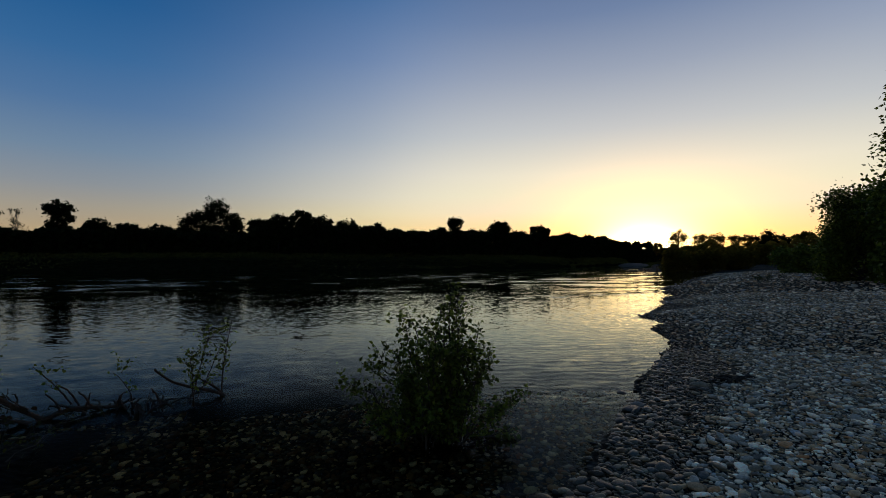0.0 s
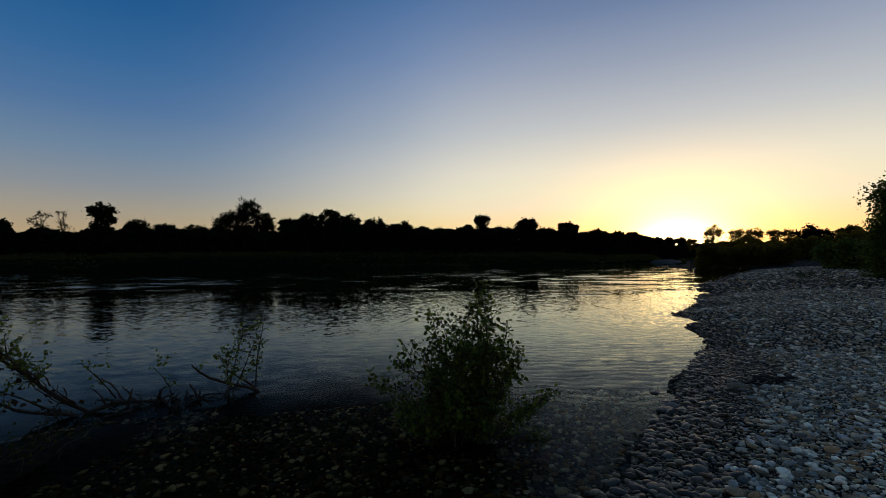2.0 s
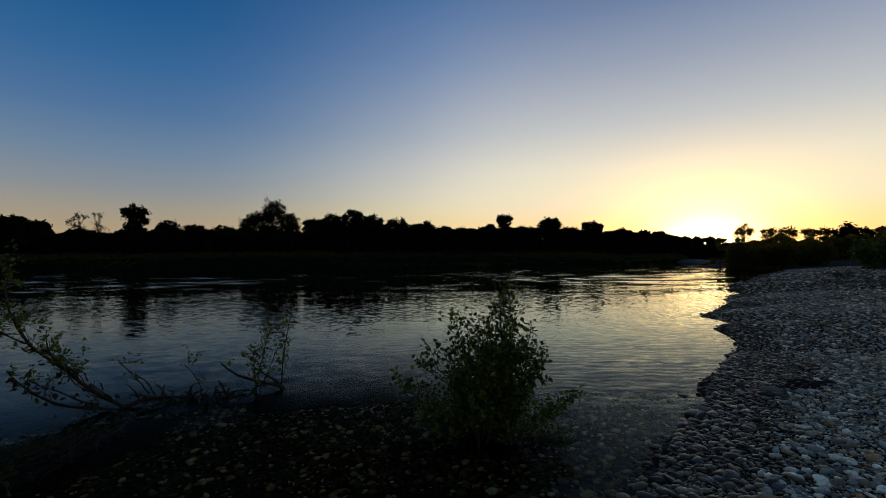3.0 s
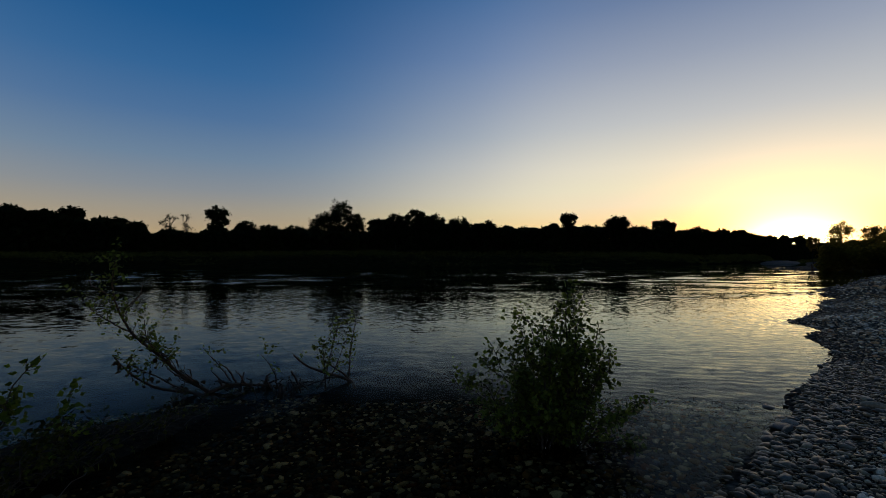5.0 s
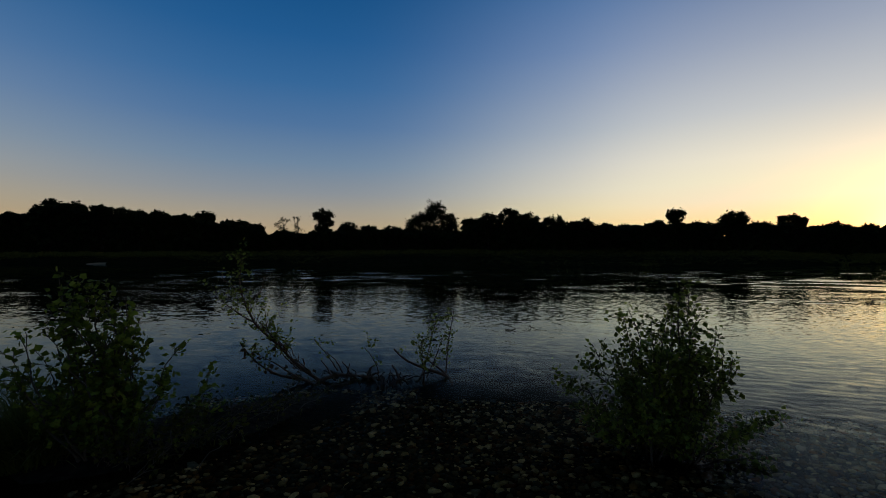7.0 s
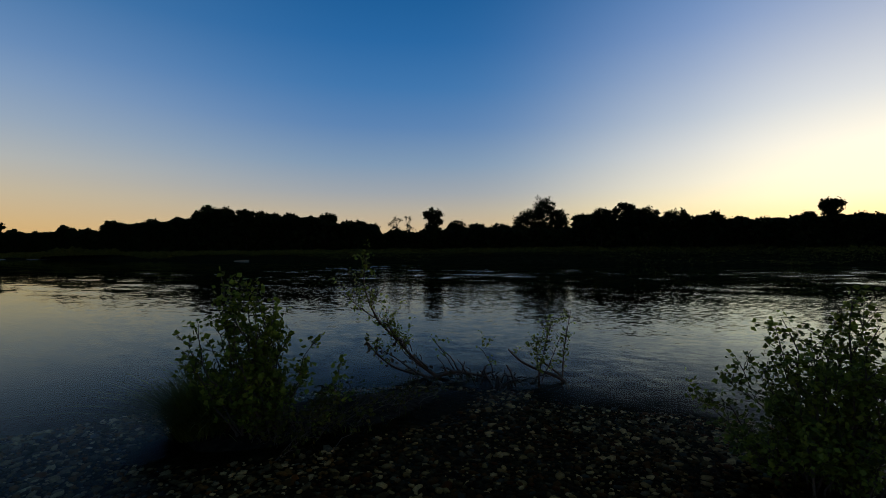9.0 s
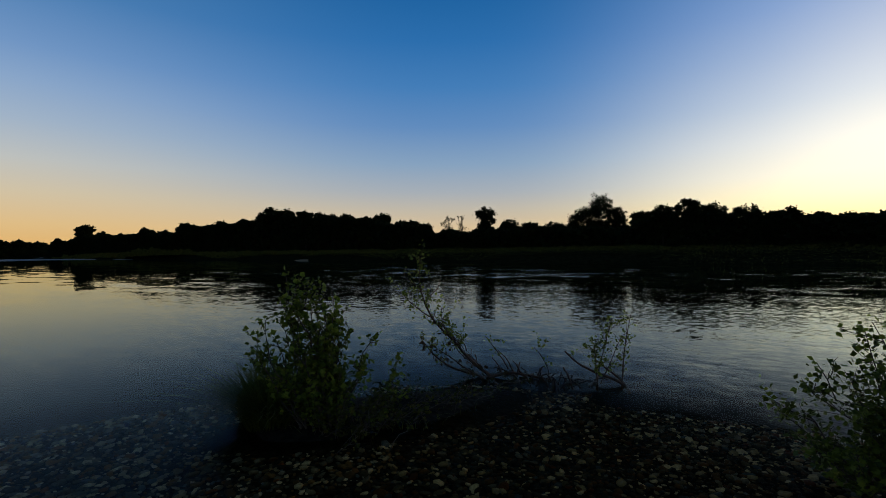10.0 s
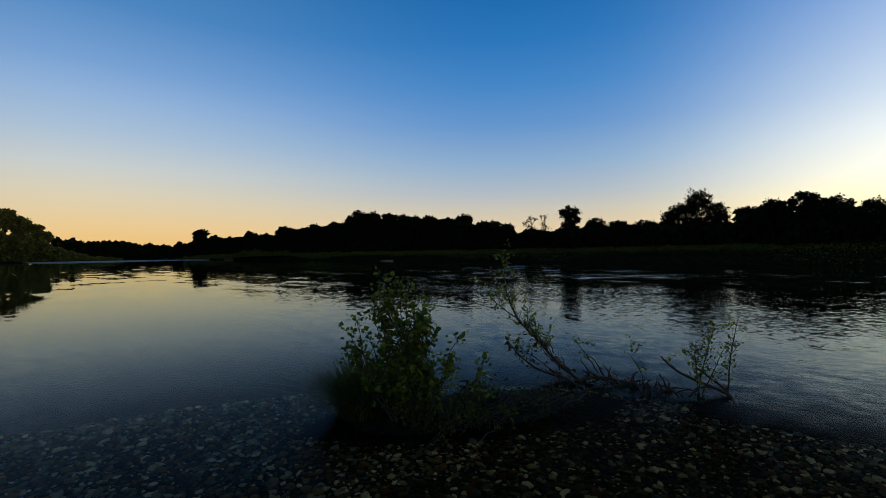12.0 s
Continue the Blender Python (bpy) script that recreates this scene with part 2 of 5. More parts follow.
def water_material():
    """Clear water: the surface's slope is the sum of wavelets, wind ripples and the boils of the current."""
    m, nt, p = material("river_water")
    out = nt.nodes["Material Output"]
    nt.nodes.remove(p)
    off = vmath(nt, "DOT_PRODUCT", position(nt), (0.35, 1.0, 0.0))
    plan = mapped(nt, -8, (1.0, 2.0, 1.0))
    # calm over the shallows, livelier from there out to mid-stream, in drifting patches
    lively = ramp(nt, maths(nt, "MULTIPLY", off, 0.02, clamp=True), [(0.03, grey(0.4)), (0.08, grey(1.0)), (0.2, grey(1.1)), (0.5, grey(0.9))])
    gust = ramp(nt, noise_tex(nt, 0.22, 5.0, 0.65, mapped(nt, -8, (0.4, 1.0, 1.0))), [(0.34, grey(0.55)), (0.66, grey(1.4))])
    lively = maths(nt, "MULTIPLY", lively, gust)
    # calmer in the lee of the gravel bar, and where the river widens downstream
    bar = smooth_step(nt, vmath(nt, "DOT_PRODUCT", position(nt), (0.8, -0.35, 0.0)), 5.0, -3.0)
    wide = smooth_step(nt, vmath(nt, "DOT_PRODUCT", position(nt), (1.0, 0.5, 0.0)), -35.0, -5.0)
    lee = maths(nt, "MULTIPLY", maths(nt, "MULTIPLY_ADD", bar, 0.25, 0.75), maths(nt, "MULTIPLY_ADD", wide, 0.6, 0.4))
    lively = maths(nt, "MULTIPLY", lively, lee)
    # long-crested ripples close by, finer wavelets everywhere
    crests = mapped(nt, -8, (0.9, 1.7, 1.0))
    close = smooth_step(nt, off, 16.0, 7.0)
    slope = scaled(nt, vector_noise(nt, 2.4, 1.0, crests), maths(nt, "MULTIPLY", lively, maths(nt, "MULTIPLY", close, 0.08)))
    sunny = smooth_step(nt, vmath(nt, "DOT_PRODUCT", position(nt), (1.0, 0.0, 0.0)), 0.5, 3.0)
    band = nt.nodes.new("ShaderNodeTexWave")
    band.bands_direction = "Y"
    for key, v in (("Scale", 1.5), ("Distortion", 11.0), ("Detail", 3.0), ("Detail Scale", 0.9), ("Detail Roughness", 0.6)):
        band.inputs[key].default_value = v
    nt.links.new(mapped(nt, 14, (1.0, 1.0, 1.0)), band.inputs["Vector"])
    lap = vmath(nt, "MULTIPLY", vmath(nt, "SUBTRACT", band.outputs["Color"], (0.5, 0.5, 0.5)), (0.25, 1.0, 0.0))
    slope = vmath(nt, "ADD", slope, scaled(nt, lap, maths(nt, "MULTIPLY", lively, maths(nt, "MULTIPLY", maths(nt, "MULTIPLY", close, sunny), 0.04))))
    slope = vmath(nt, "ADD", slope, scaled(nt, vector_noise(nt, 6.5, 3.0, plan), maths(nt, "MULTIPLY", lively, maths(nt, "MULTIPLY_ADD", close, -0.12, 0.22))))
    # the broader heave of the current far out, less in the slack water above the bar
    far = maths(nt, "SQRT", vmath(nt, "DOT_PRODUCT", position(nt), position(nt)))
    heave = maths(nt, "MULTIPLY", smooth_step(nt, far, 14.0, 44.0), maths(nt, "MULTIPLY", gust, maths(nt, "MULTIPLY_ADD", wide, 0.36, 0.06)))
    gold = smooth_step(nt, vmath(nt, "DOT_PRODUCT", position(nt), (1.0, -0.4, 0.0)), 0.0, 14.0)
    heave = maths(nt, "MULTIPLY", heave, maths(nt, "MULTIPLY_ADD", gold, -0.5, 1.0))
    slope = vmath(nt, "ADD", slope, scaled(nt, vector_noise(nt, 0.34, 4.0, plan), heave))
    # a riffle that runs out from the bar's tip
    across = maths(nt, "ADD", vmath(nt, "DOT_PRODUCT", position(nt), (-0.182, 0.983, 0.0)), maths(nt, "MULTIPLY_ADD", noise_tex(nt, 0.5, 2.0), 2.0, -16.73))
    riffle = maths(nt, "MULTIPLY", smooth_step(nt, maths(nt, "ABSOLUTE", across), 1.1, 0.2), smooth_step(nt, vmath(nt, "DOT_PRODUCT", position(nt), (1.0, 0.0, 0.0)), 4.0, 12.0))
    slope = vmath(nt, "ADD", slope, scaled(nt, vector_noise(nt, 1.6, 3.0, plan), maths(nt, "MULTIPLY", riffle, 0.6)))
    flat = vmath(nt, "MULTIPLY", slope, (0.7, 1.0, 0.0))
    normal = vmath(nt, "NORMALIZE", vmath(nt, "ADD", flat, (0.0, 0.0, 1.0)))
    fr = nt.nodes.new("ShaderNodeFresnel")
    fr.inputs["IOR"].default_value = 1.33
    nt.links.new(normal, fr.inputs["Normal"])
    gl = nt.nodes.new("ShaderNodeBsdfGlossy")
    gl.inputs["Roughness"].default_value = 0.0
    gl.inputs["Color"].default_value = (0.8, 0.93, 0.97, 1)
    nt.links.new(normal, gl.inputs["Normal"])
    tr = nt.nodes.new("ShaderNodeBsdfTransparent")
    tr.inputs[0].default_value = (0.86, 0.74, 0.52, 1)
    mx = nt.nodes.new("ShaderNodeMixShader")
    gloss = maths(nt, "POWER", maths(nt, "MAXIMUM", maths(nt, "SUBTRACT", fr.outputs[0], 0.165), 0.0), 1.15)
    # sky reflection scaled by place: painted dimmer between hump and shore, stronger sunward
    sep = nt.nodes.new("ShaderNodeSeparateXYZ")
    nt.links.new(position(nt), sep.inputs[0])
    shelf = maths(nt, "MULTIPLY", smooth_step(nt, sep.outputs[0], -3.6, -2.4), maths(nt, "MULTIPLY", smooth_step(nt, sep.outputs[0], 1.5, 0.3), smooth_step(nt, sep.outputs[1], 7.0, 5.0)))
    shine_level = maths(nt, "ADD", maths(nt, "MULTIPLY_ADD", shelf, -0.4, 0.48), maths(nt, "MULTIPLY", sunny, 0.3))
    gloss = maths(nt, "MULTIPLY_ADD", maths(nt, "POWER", fr.outputs[0], 1.5), shine_level, maths(nt, "MULTIPLY", gloss, 0.74))
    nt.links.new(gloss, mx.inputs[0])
    nt.links.new(tr.outputs[0], mx.inputs[1])
    nt.links.new(gl.outputs[0], mx.inputs[2])
    nt.links.new(mx.outputs[0], out.inputs[0])
    return m


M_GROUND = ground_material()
M_SOIL = soil_material()
M_WATER = water_material()
# near-black leaves: the far woods' backlit silhouette is put into the base colour
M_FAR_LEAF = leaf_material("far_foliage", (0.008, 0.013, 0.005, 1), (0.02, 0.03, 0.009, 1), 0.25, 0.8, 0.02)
# gold-brown leaves: the sunset's glow through the scrub is put into their colour
M_SUN_LEAF = leaf_material("backlit_thin_foliage", (0.11, 0.085, 0.012, 1), (0.32, 0.22, 0.035, 1), 0.75, 0.7, 0.02)
M_WILLOW = leaf_material("willow_leaves", (0.1, 0.1, 0.022, 1), (0.34, 0.3, 0.075, 1), 0.4, 0.7, 0.02)
M_LEAF = leaf_material("poplar_leaves", (0.036, 0.054, 0.008, 1), (0.31, 0.39, 0.055, 1), 0.42, 0.42, 0.1)
M_LEAF_BRIGHT = leaf_material("sapling_leaves", (0.045, 0.068, 0.009, 1), (0.3, 0.38, 0.05, 1), 0.45, 0.45, 0.06)
M_LEAF_PALE = leaf_material("yellowing_leaves", (0.1, 0.13, 0.02, 1), (0.33, 0.37, 0.06, 1), 0.4, 0.45)
M_BRAMBLE = leaf_material("bramble_leaves", (0.02, 0.025, 0.005, 1), (0.13, 0.125, 0.025, 1), 0.3, 0.5)
M_GRASS = leaf_material("grass_blades", (0.028, 0.042, 0.008, 1), (0.13, 0.15, 0.028, 1), 0.3)
M_BANK_GRASS = leaf_material("bank_grass", (0.06, 0.066, 0.012, 1), (0.19, 0.17, 0.04, 1), 0.2, 0.8, 0.02)
M_DRY = leaf_material("dead_leaves", (0.05, 0.03, 0.015, 1), (0.11, 0.07, 0.035, 1), 0.2)
M_PALE_GRAVEL = stone_material("pale_gravel", False, 0.6)
M_BARK = bark_material("bark", (0.018, 0.013, 0.009, 1), (0.06, 0.045, 0.03, 1))
# far bark blackened too, so trunks sink into the painted silhouette
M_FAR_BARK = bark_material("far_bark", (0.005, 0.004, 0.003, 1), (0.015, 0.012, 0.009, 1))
M_WET_BARK = bark_material("wet_branch", (0.014, 0.008, 0.005, 1), (0.075, 0.038, 0.019, 1))
M_DEBRIS = bark_material("dark_driftwood", (0.006, 0.004, 0.003, 1), (0.04, 0.024, 0.013, 1))
M_STONE = stone_material("river_stones", True, 2.3, warm=(1.22, 1.04, 0.84), power=1.12)
M_STONE_ONE = stone_material("river_stone", False, 2.3, warm=(1.22, 1.04, 0.84), power=1.12)
M_STONE_WET = stone_material("wet_stones", True, 0.52, True, (1.32, 1.06, 0.68), 1.4)
M_STONE_WET_ONE = stone_material("wet_stone", False, 0.52, True, (1.32, 1.06, 0.68), 1.4)
M_STONE_DARK = stone_material("dark_stone", False, 0.14, True)
# one bed stone twice: darker for dim water, paler where more sky shines
M_STONE_BED = stone_material("shaded_bed_stones", True, 3.8, False, (1.22, 1.0, 0.72), 3.3)
M_STONE_BED_LIT = stone_material("clean_bed_stones", True, 2.4, False, (1.15, 1.0, 0.82), 2.0)


# ---- mesh helpers ----
def mesh_from(name, verts, faces, mat, smooth=False):
    me = bpy.data.meshes.new(name)
    v = np.asarray(verts, np.float32)
    fs = np.asarray(faces, np.int32)
    n, k = fs.shape
    me.vertices.add(len(v))
    me.vertices.foreach_set("co", v.ravel())
    me.loops.add(n * k)
    me.loops.foreach_set("vertex_index", fs.ravel())
    me.polygons.add(n)
    me.polygons.foreach_set("loop_start", np.arange(n, dtype=np.int32) * k)
    me.update(calc_edges=True)
    me.validate()
    me.polygons.foreach_set("use_smooth", np.full(len(me.polygons), smooth))
    me.materials.append(mat)
    return me


def part(name, me, parent, label=""):
    ob = new(name, me)
    ob.parent = parent
    return tagged(ob, label)


def thing(name, place, label, category, group="", kind=""):
    ob = new(name)
    ob.location = place
    ob.empty_display_size = 0.2
    return tagged(ob, label, category, group, kind)


def tube(path, radii, sides=6):
    """A tapered round limb along a path: vertices and quads."""
    path = np.asarray(path, float)
    n = len(path)
    tan = np.gradient(path, axis=0)
    tan /= np.linalg.norm(tan, axis=1)[:, None] + 1e-9
    ref = np.array([0.31, 0.77, 0.2])
    a = np.cross(tan, ref)
    a /= np.linalg.norm(a, axis=1)[:, None] + 1e-9
    b = np.cross(tan, a)
    ang = np.linspace(0, 2 * np.pi, sides, endpoint=False)
    ring = a[:, None, :] * np.cos(ang)[None, :, None] + b[:, None, :] * np.sin(ang)[None, :, None]
    v = (path[:, None, :] + ring * np.asarray(radii)[:, None, None]).reshape(-1, 3)
    i = np.arange(n - 1)[:, None] * sides
    j = np.arange(sides)[None, :]
    j2 = (j + 1) % sides
    f = np.stack([i + j, i + j2, i + sides + j2, i + sides + j], -1).reshape(-1, 4)
    return v, f


def join(parts):
    vs, fs, o = [], [], 0
    for v, f in parts:
        vs.append(v)
        fs.append(f + o)
        o += len(v)
    return np.concatenate(vs), np.concatenate(fs)


def bend(a, b, rng, n=7, sag=0.0, wob=0.05):
    """A slightly crooked path from a to b."""
    a, b = np.asarray(a, float), np.asarray(b, float)
    t = np.linspace(0, 1, n)[:, None]
    length = np.linalg.norm(b - a)
    p = a + (b - a) * t
    w = rng.normal(0, wob * length, (n, 3))
    w = (w + np.roll(w, 1, 0)) / 2
    p += w * np.sin(np.pi * t) ** 0.7
    p[:, 2] += sag * length * np.sin(np.pi * t[:, 0])
    return p


def smooth_path(pts, n=14):
    """A rounded path through a few points."""
    pts = np.asarray(pts, float)
    s = np.linspace(0, len(pts) - 1, n)
    out = []
    for u in s:
        i = min(int(u), len(pts) - 2)
        w = u - i
        p0, p1, p2, p3 = pts[max(i - 1, 0)], pts[i], pts[i + 1], pts[min(i + 2, len(pts) - 1)]
        out.append(0.5 * (2 * p1 + (p2 - p0) * w + (2 * p0 - 5 * p1 + 4 * p2 - p3) * w ** 2 + (3 * p1 - p0 - 3 * p2 + p3) * w ** 3))
    return np.array(out)


def leaves(centres, size, rng, droop=0.3, shape="oval", upright=0.0):
    """Folded leaves about the centres: 'oval' four triangles each, 'clump' one ragged quad each."""
    c = np.asarray(centres, float)
    n = len(c)
    d = rng.normal(0, 1, (n, 3))
    d[:, 2] = d[:, 2] * (0.6 + upright) - droop + upright
    d /= np.linalg.norm(d, axis=1)[:, None]
    s = np.cross(d, rng.normal(0, 1, (n, 3)))
    s /= np.linalg.norm(s, axis=1)[:, None] + 1e-9
    up = np.cross(d, s)
    L = (np.asarray(size) * rng.uniform(0.65, 1.3, n))[:, None]
    W = L * rng.uniform(0.7, 0.95, (n, 1))
    if shape == "clump":
        v = np.stack([c - d * L * 0.5, c + s * W * 0.5 + up * L * 0.15, c + d * L * 0.5, c - s * W * 0.5 + up * L * rng.uniform(-0.2, 0.2, (n, 1))], 1).reshape(-1, 3)
        f = (np.arange(n)[:, None] * 4 + np.array([0, 1, 2, 3])[None, :])
        return v, f
    mid = c + d * L * 0.5 - up * L * 0.07
    v = np.stack([c, mid, c + d * L, c + d * L * 0.36 + s * W * 0.5, c + d * L * 0.36 - s * W * 0.5], 1).reshape(-1, 3)
    f = (np.arange(n)[:, None, None] * 5 + np.array([[0, 3, 2, 1], [0, 1, 2, 4]])[None]).reshape(-1, 4)
    return v, f


# ---- the river's plan ----
NEAR_RIGHT = [(260, 280), (112, 127), (74, 84), (53, 64), (46, 54), (44.5, 50), (48.5, 49.8), (53, 50), (49, 44.5), (36.9, 35.3), (26.1, 26.5), (21.8, 22.9), (19.7, 21.9), (15.6, 16.8), (12.8, 14.1), (12.06, 12.9), (10.5, 11.9),
              (9.2, 10.9), (8.2, 9.1), (7.36, 8.0), (6.5, 7.1), (5.36, 6.0), (4.45, 5.2), (4.0, 4.78), (3.68, 4.42), (3.12, 4.02), (2.84, 3.75), (2.38, 3.33), (2.0, 2.93), (1.3, 2.6)]
NEAR_LEFT = [(0.0, 2.2), (-2.0, 1.5), (-5.0, 0.0), (-12, -6), (-40, -22), (-100, -14), (-150, 15), (-215, 58), (-385, 127)]
FAR_BANK = [(-390, 131), (-280, 112), (-190, 97), (-130, 95), (-90, 90), (-60, 83), (-35, 77), (0, 75), (20, 76), (42, 84),
            (65, 100), (95, 119), (150, 172), (275, 310)]
RIVER = np.array(NEAR_RIGHT + NEAR_LEFT + FAR_BANK, float)
SIDE = np.array([0] * len(NEAR_RIGHT) + [1] * len(NEAR_LEFT) + [2] * len(FAR_BANK))


def shore(x, y):
    """Distance to the waterline (negative in the river) and which shore it is."""
    x, y = np.asarray(x, float), np.asarray(y, float)
    best = np.full(x.shape, 1e9)
    side = np.zeros(x.shape, int)
    inside = np.zeros(x.shape, bool)
    n = len(RIVER)
    for i in range(n):
        (ax, ay), (bx, by) = RIVER[i], RIVER[(i + 1) % n]
        dx, dy = bx - ax, by - ay
        t = np.clip(((x - ax) * dx + (y - ay) * dy) / (dx * dx + dy * dy), 0, 1)
        d = np.hypot(x - ax - t * dx, y - ay - t * dy)
        m = d < best
        best = np.where(m, d, best)
        side = np.where(m, SIDE[i], side)
        cross = ((ay > y) != (by > y)) & (x < (bx - ax) * (y - ay) / (by - ay + 1e-12) + ax)
        inside ^= cross
    return np.where(inside, -best, best), side


def wave(x, y, s):
    return (np.sin(x * s + 1.3 * np.sin(y * s * 0.7)) + np.sin(y * s * 1.3 + 0.9 * np.sin(x * s * 0.6 + 2))) * 0.5


def height(x, y):
    d, side = shore(x, y)
    r = np.hypot(x, y)
    ragged = 0.35 * wave(x, y, 1.9) * np.clip(r / 14, 0.1, 1)
    d = d + ragged * np.exp(-np.abs(d) / 3)
    land = np.where(side == 0, 0.95 * (1 - np.exp(-np.maximum(d, 0) / 9)), np.where(side == 1, 0.4 * (1 - np.exp(-np.maximum(d, 0) / 3)), 2.1 * (1 - np.exp(-np.maximum(d, 0) / 1.3)) + 2.2 * (1 - np.exp(-np.maximum(d - 17, 0) / 5))))
    land = land + 0.03 * wave(x, y, 0.8) * np.clip(d / 3, 0, 1)
    bed = np.where(side == 2, 0.12 * np.minimum(d, 0), np.where(side == 0, 0.09 * np.minimum(d, 0), 0.05 * np.minimum(d, 0))) - 0.025 * np.clip(-d / 0.15, 0, 1)
    bed = np.maximum(bed, -1.6)
    # the low gravel hump on which the bushes stand
    u, w = (x + 2.98) * 0.55 + (y - 4.0) * 0.835, (x + 2.98) * 0.835 - (y - 4.0) * 0.55
    bed = bed * (1 - 0.5 * np.exp(-((u / 2.6) ** 2 + (w / 2.2) ** 2))) + (0.19 + 0.05 * wave(x, y, 5.0)) * np.exp(-(np.abs(u / 1.4) ** 3 + np.abs(w / 0.52) ** 2.2))
    return np.where(d > 0, land, bed) + 0.004


def build_ground():
    rings = np.concatenate([np.linspace(0.01, 3, 13), 3 * (1.05 ** np.arange(1, 85)), [260, 340, 460, 700, 1200, 2200, 4000]])
    rings = np.unique(np.round(rings, 3))
    na = 420
    ang = np.linspace(0, 2 * np.pi, na, endpoint=False)
    X = np.concatenate([[0], (rings[:, None] * np.sin(ang)).ravel()])
    Y = np.concatenate([[0], (rings[:, None] * np.cos(ang)).ravel()])
    Z = height(X, Y)
    nr = len(rings)
    i = 1 + np.arange(nr - 1)[:, None] * na
    j = np.arange(na)[None, :]
    j2 = (j + 1) % na
    f = np.stack([i + j, i + na + j, i + na + j2, i + j2], -1).reshape(-1, 4)
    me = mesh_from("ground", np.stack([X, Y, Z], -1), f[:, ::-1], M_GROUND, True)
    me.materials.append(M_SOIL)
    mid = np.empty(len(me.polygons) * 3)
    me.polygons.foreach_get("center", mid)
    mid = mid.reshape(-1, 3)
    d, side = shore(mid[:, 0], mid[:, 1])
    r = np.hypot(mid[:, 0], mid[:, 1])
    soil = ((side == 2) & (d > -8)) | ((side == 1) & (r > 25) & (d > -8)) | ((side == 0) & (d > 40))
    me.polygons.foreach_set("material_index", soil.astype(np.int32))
    ob = new("ground", me)
    return tagged(ob, "grey gravel bar, riverbed and dark earth banks", "ground", kind="structure")


def build_water():
    bm = bmesh.new()
    vs = [bm.verts.new((x, y, 0)) for x, y in ((-440, -60), (300, -60), (300, 330), (-440, 330))]
    bm.faces.new(vs)
    me = bpy.data.meshes.new("water")
    bm.to_mesh(me)
    bm.free()
    me.materials.append(M_WATER)
    ob = new("water", me)
    return tagged(ob, "calm rippled river reflecting the dusk sky", "water", kind="structure")


GROUND = build_ground()
build_water()


# ---- trees ----
EYE = 1.6


def far_tree(name, az, dist, crowns, seed, label, group, density=1.0, mat=None, thick=1.0, leaf=0.36, low=15):
    """A tree across the river. crowns: (degrees aside, elevation of the middle, half width, half height in degrees) of each main limb's foliage."""
    rng = np.random.default_rng(seed)
    x, y = dist * math.sin(radians(az)), dist * math.cos(radians(az))
    z = float(height(np.array([x]), np.array([y]))[0])
    deg = dist * math.tan(radians(1.0))
    root = thing(name, (x, y, z), label, "tree", group)
    right = np.array((math.cos(radians(az)), -math.sin(radians(az)), 0.0))
    back = np.array((math.sin(radians(az)), math.cos(radians(az)), 0.0))
    tallest = max(crowns, key=lambda c: c[1] + c[3])
    top = EYE + dist * math.tan(radians(tallest[1])) - z
    lean = right * tallest[0] * deg
    trunk = bend((0, 0, -0.3), (lean[0], lean[1], top), rng, 9, 0, 0.015)
    limbs, pts = [], []
    for side, el, rw, rh in crowns:
        mid = right * side * deg + np.array([0, 0, EYE + dist * math.tan(radians(el)) - z])
        rw, rh = rw * deg, rh * deg
        fork = trunk[int(rng.integers(3, 6))]
        limbs.append(tube(bend(fork, mid, rng, 7, 0.05, 0.04), np.linspace(0.013 * top, 0.005 * top, 7) * thick, 6))
        sprays = max(5, int((20 if el > tallest[1] - 1.2 else low) * (rw * rh) ** 0.4))
        for k in range(sprays):
            u = rng.normal(0, 1, 3)
            u /= np.linalg.norm(u)
            u *= 0.86 * rng.uniform(0.1, 1) ** 0.42
            c = mid + right * (u[0] * rw) + back * (u[1] * rw) + np.array([0, 0, u[2] * rh])
            if k % 2 == 0:
                limbs.append(tube(bend(mid + (fork - mid) * rng.uniform(0, 0.4), c, rng, 4, 0.05, 0.05), np.linspace(0.006 * top, 0.002 * top, 4) * thick, 3))
            m = int(32 * density * max(0.6, rw * rh / 6) ** 0.45)
            v = rng.normal(0, 1, (m, 3))
            v /= np.linalg.norm(v, axis=1)[:, None]
            r = np.array([rw, rw, rh]) * rng.uniform(0.18, 0.42)
            pts.append(c + v * r * rng.uniform(0.1, 1.12, (m, 1)) ** 0.5 + rng.normal(0, 0.16, (m, 3)))
    pts = np.concatenate(pts)
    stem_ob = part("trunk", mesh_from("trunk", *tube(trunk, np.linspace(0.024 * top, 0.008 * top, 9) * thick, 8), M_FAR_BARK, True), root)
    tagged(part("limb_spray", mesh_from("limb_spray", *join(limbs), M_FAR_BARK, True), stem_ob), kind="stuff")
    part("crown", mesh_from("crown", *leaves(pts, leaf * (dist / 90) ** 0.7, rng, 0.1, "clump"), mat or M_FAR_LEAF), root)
    return root


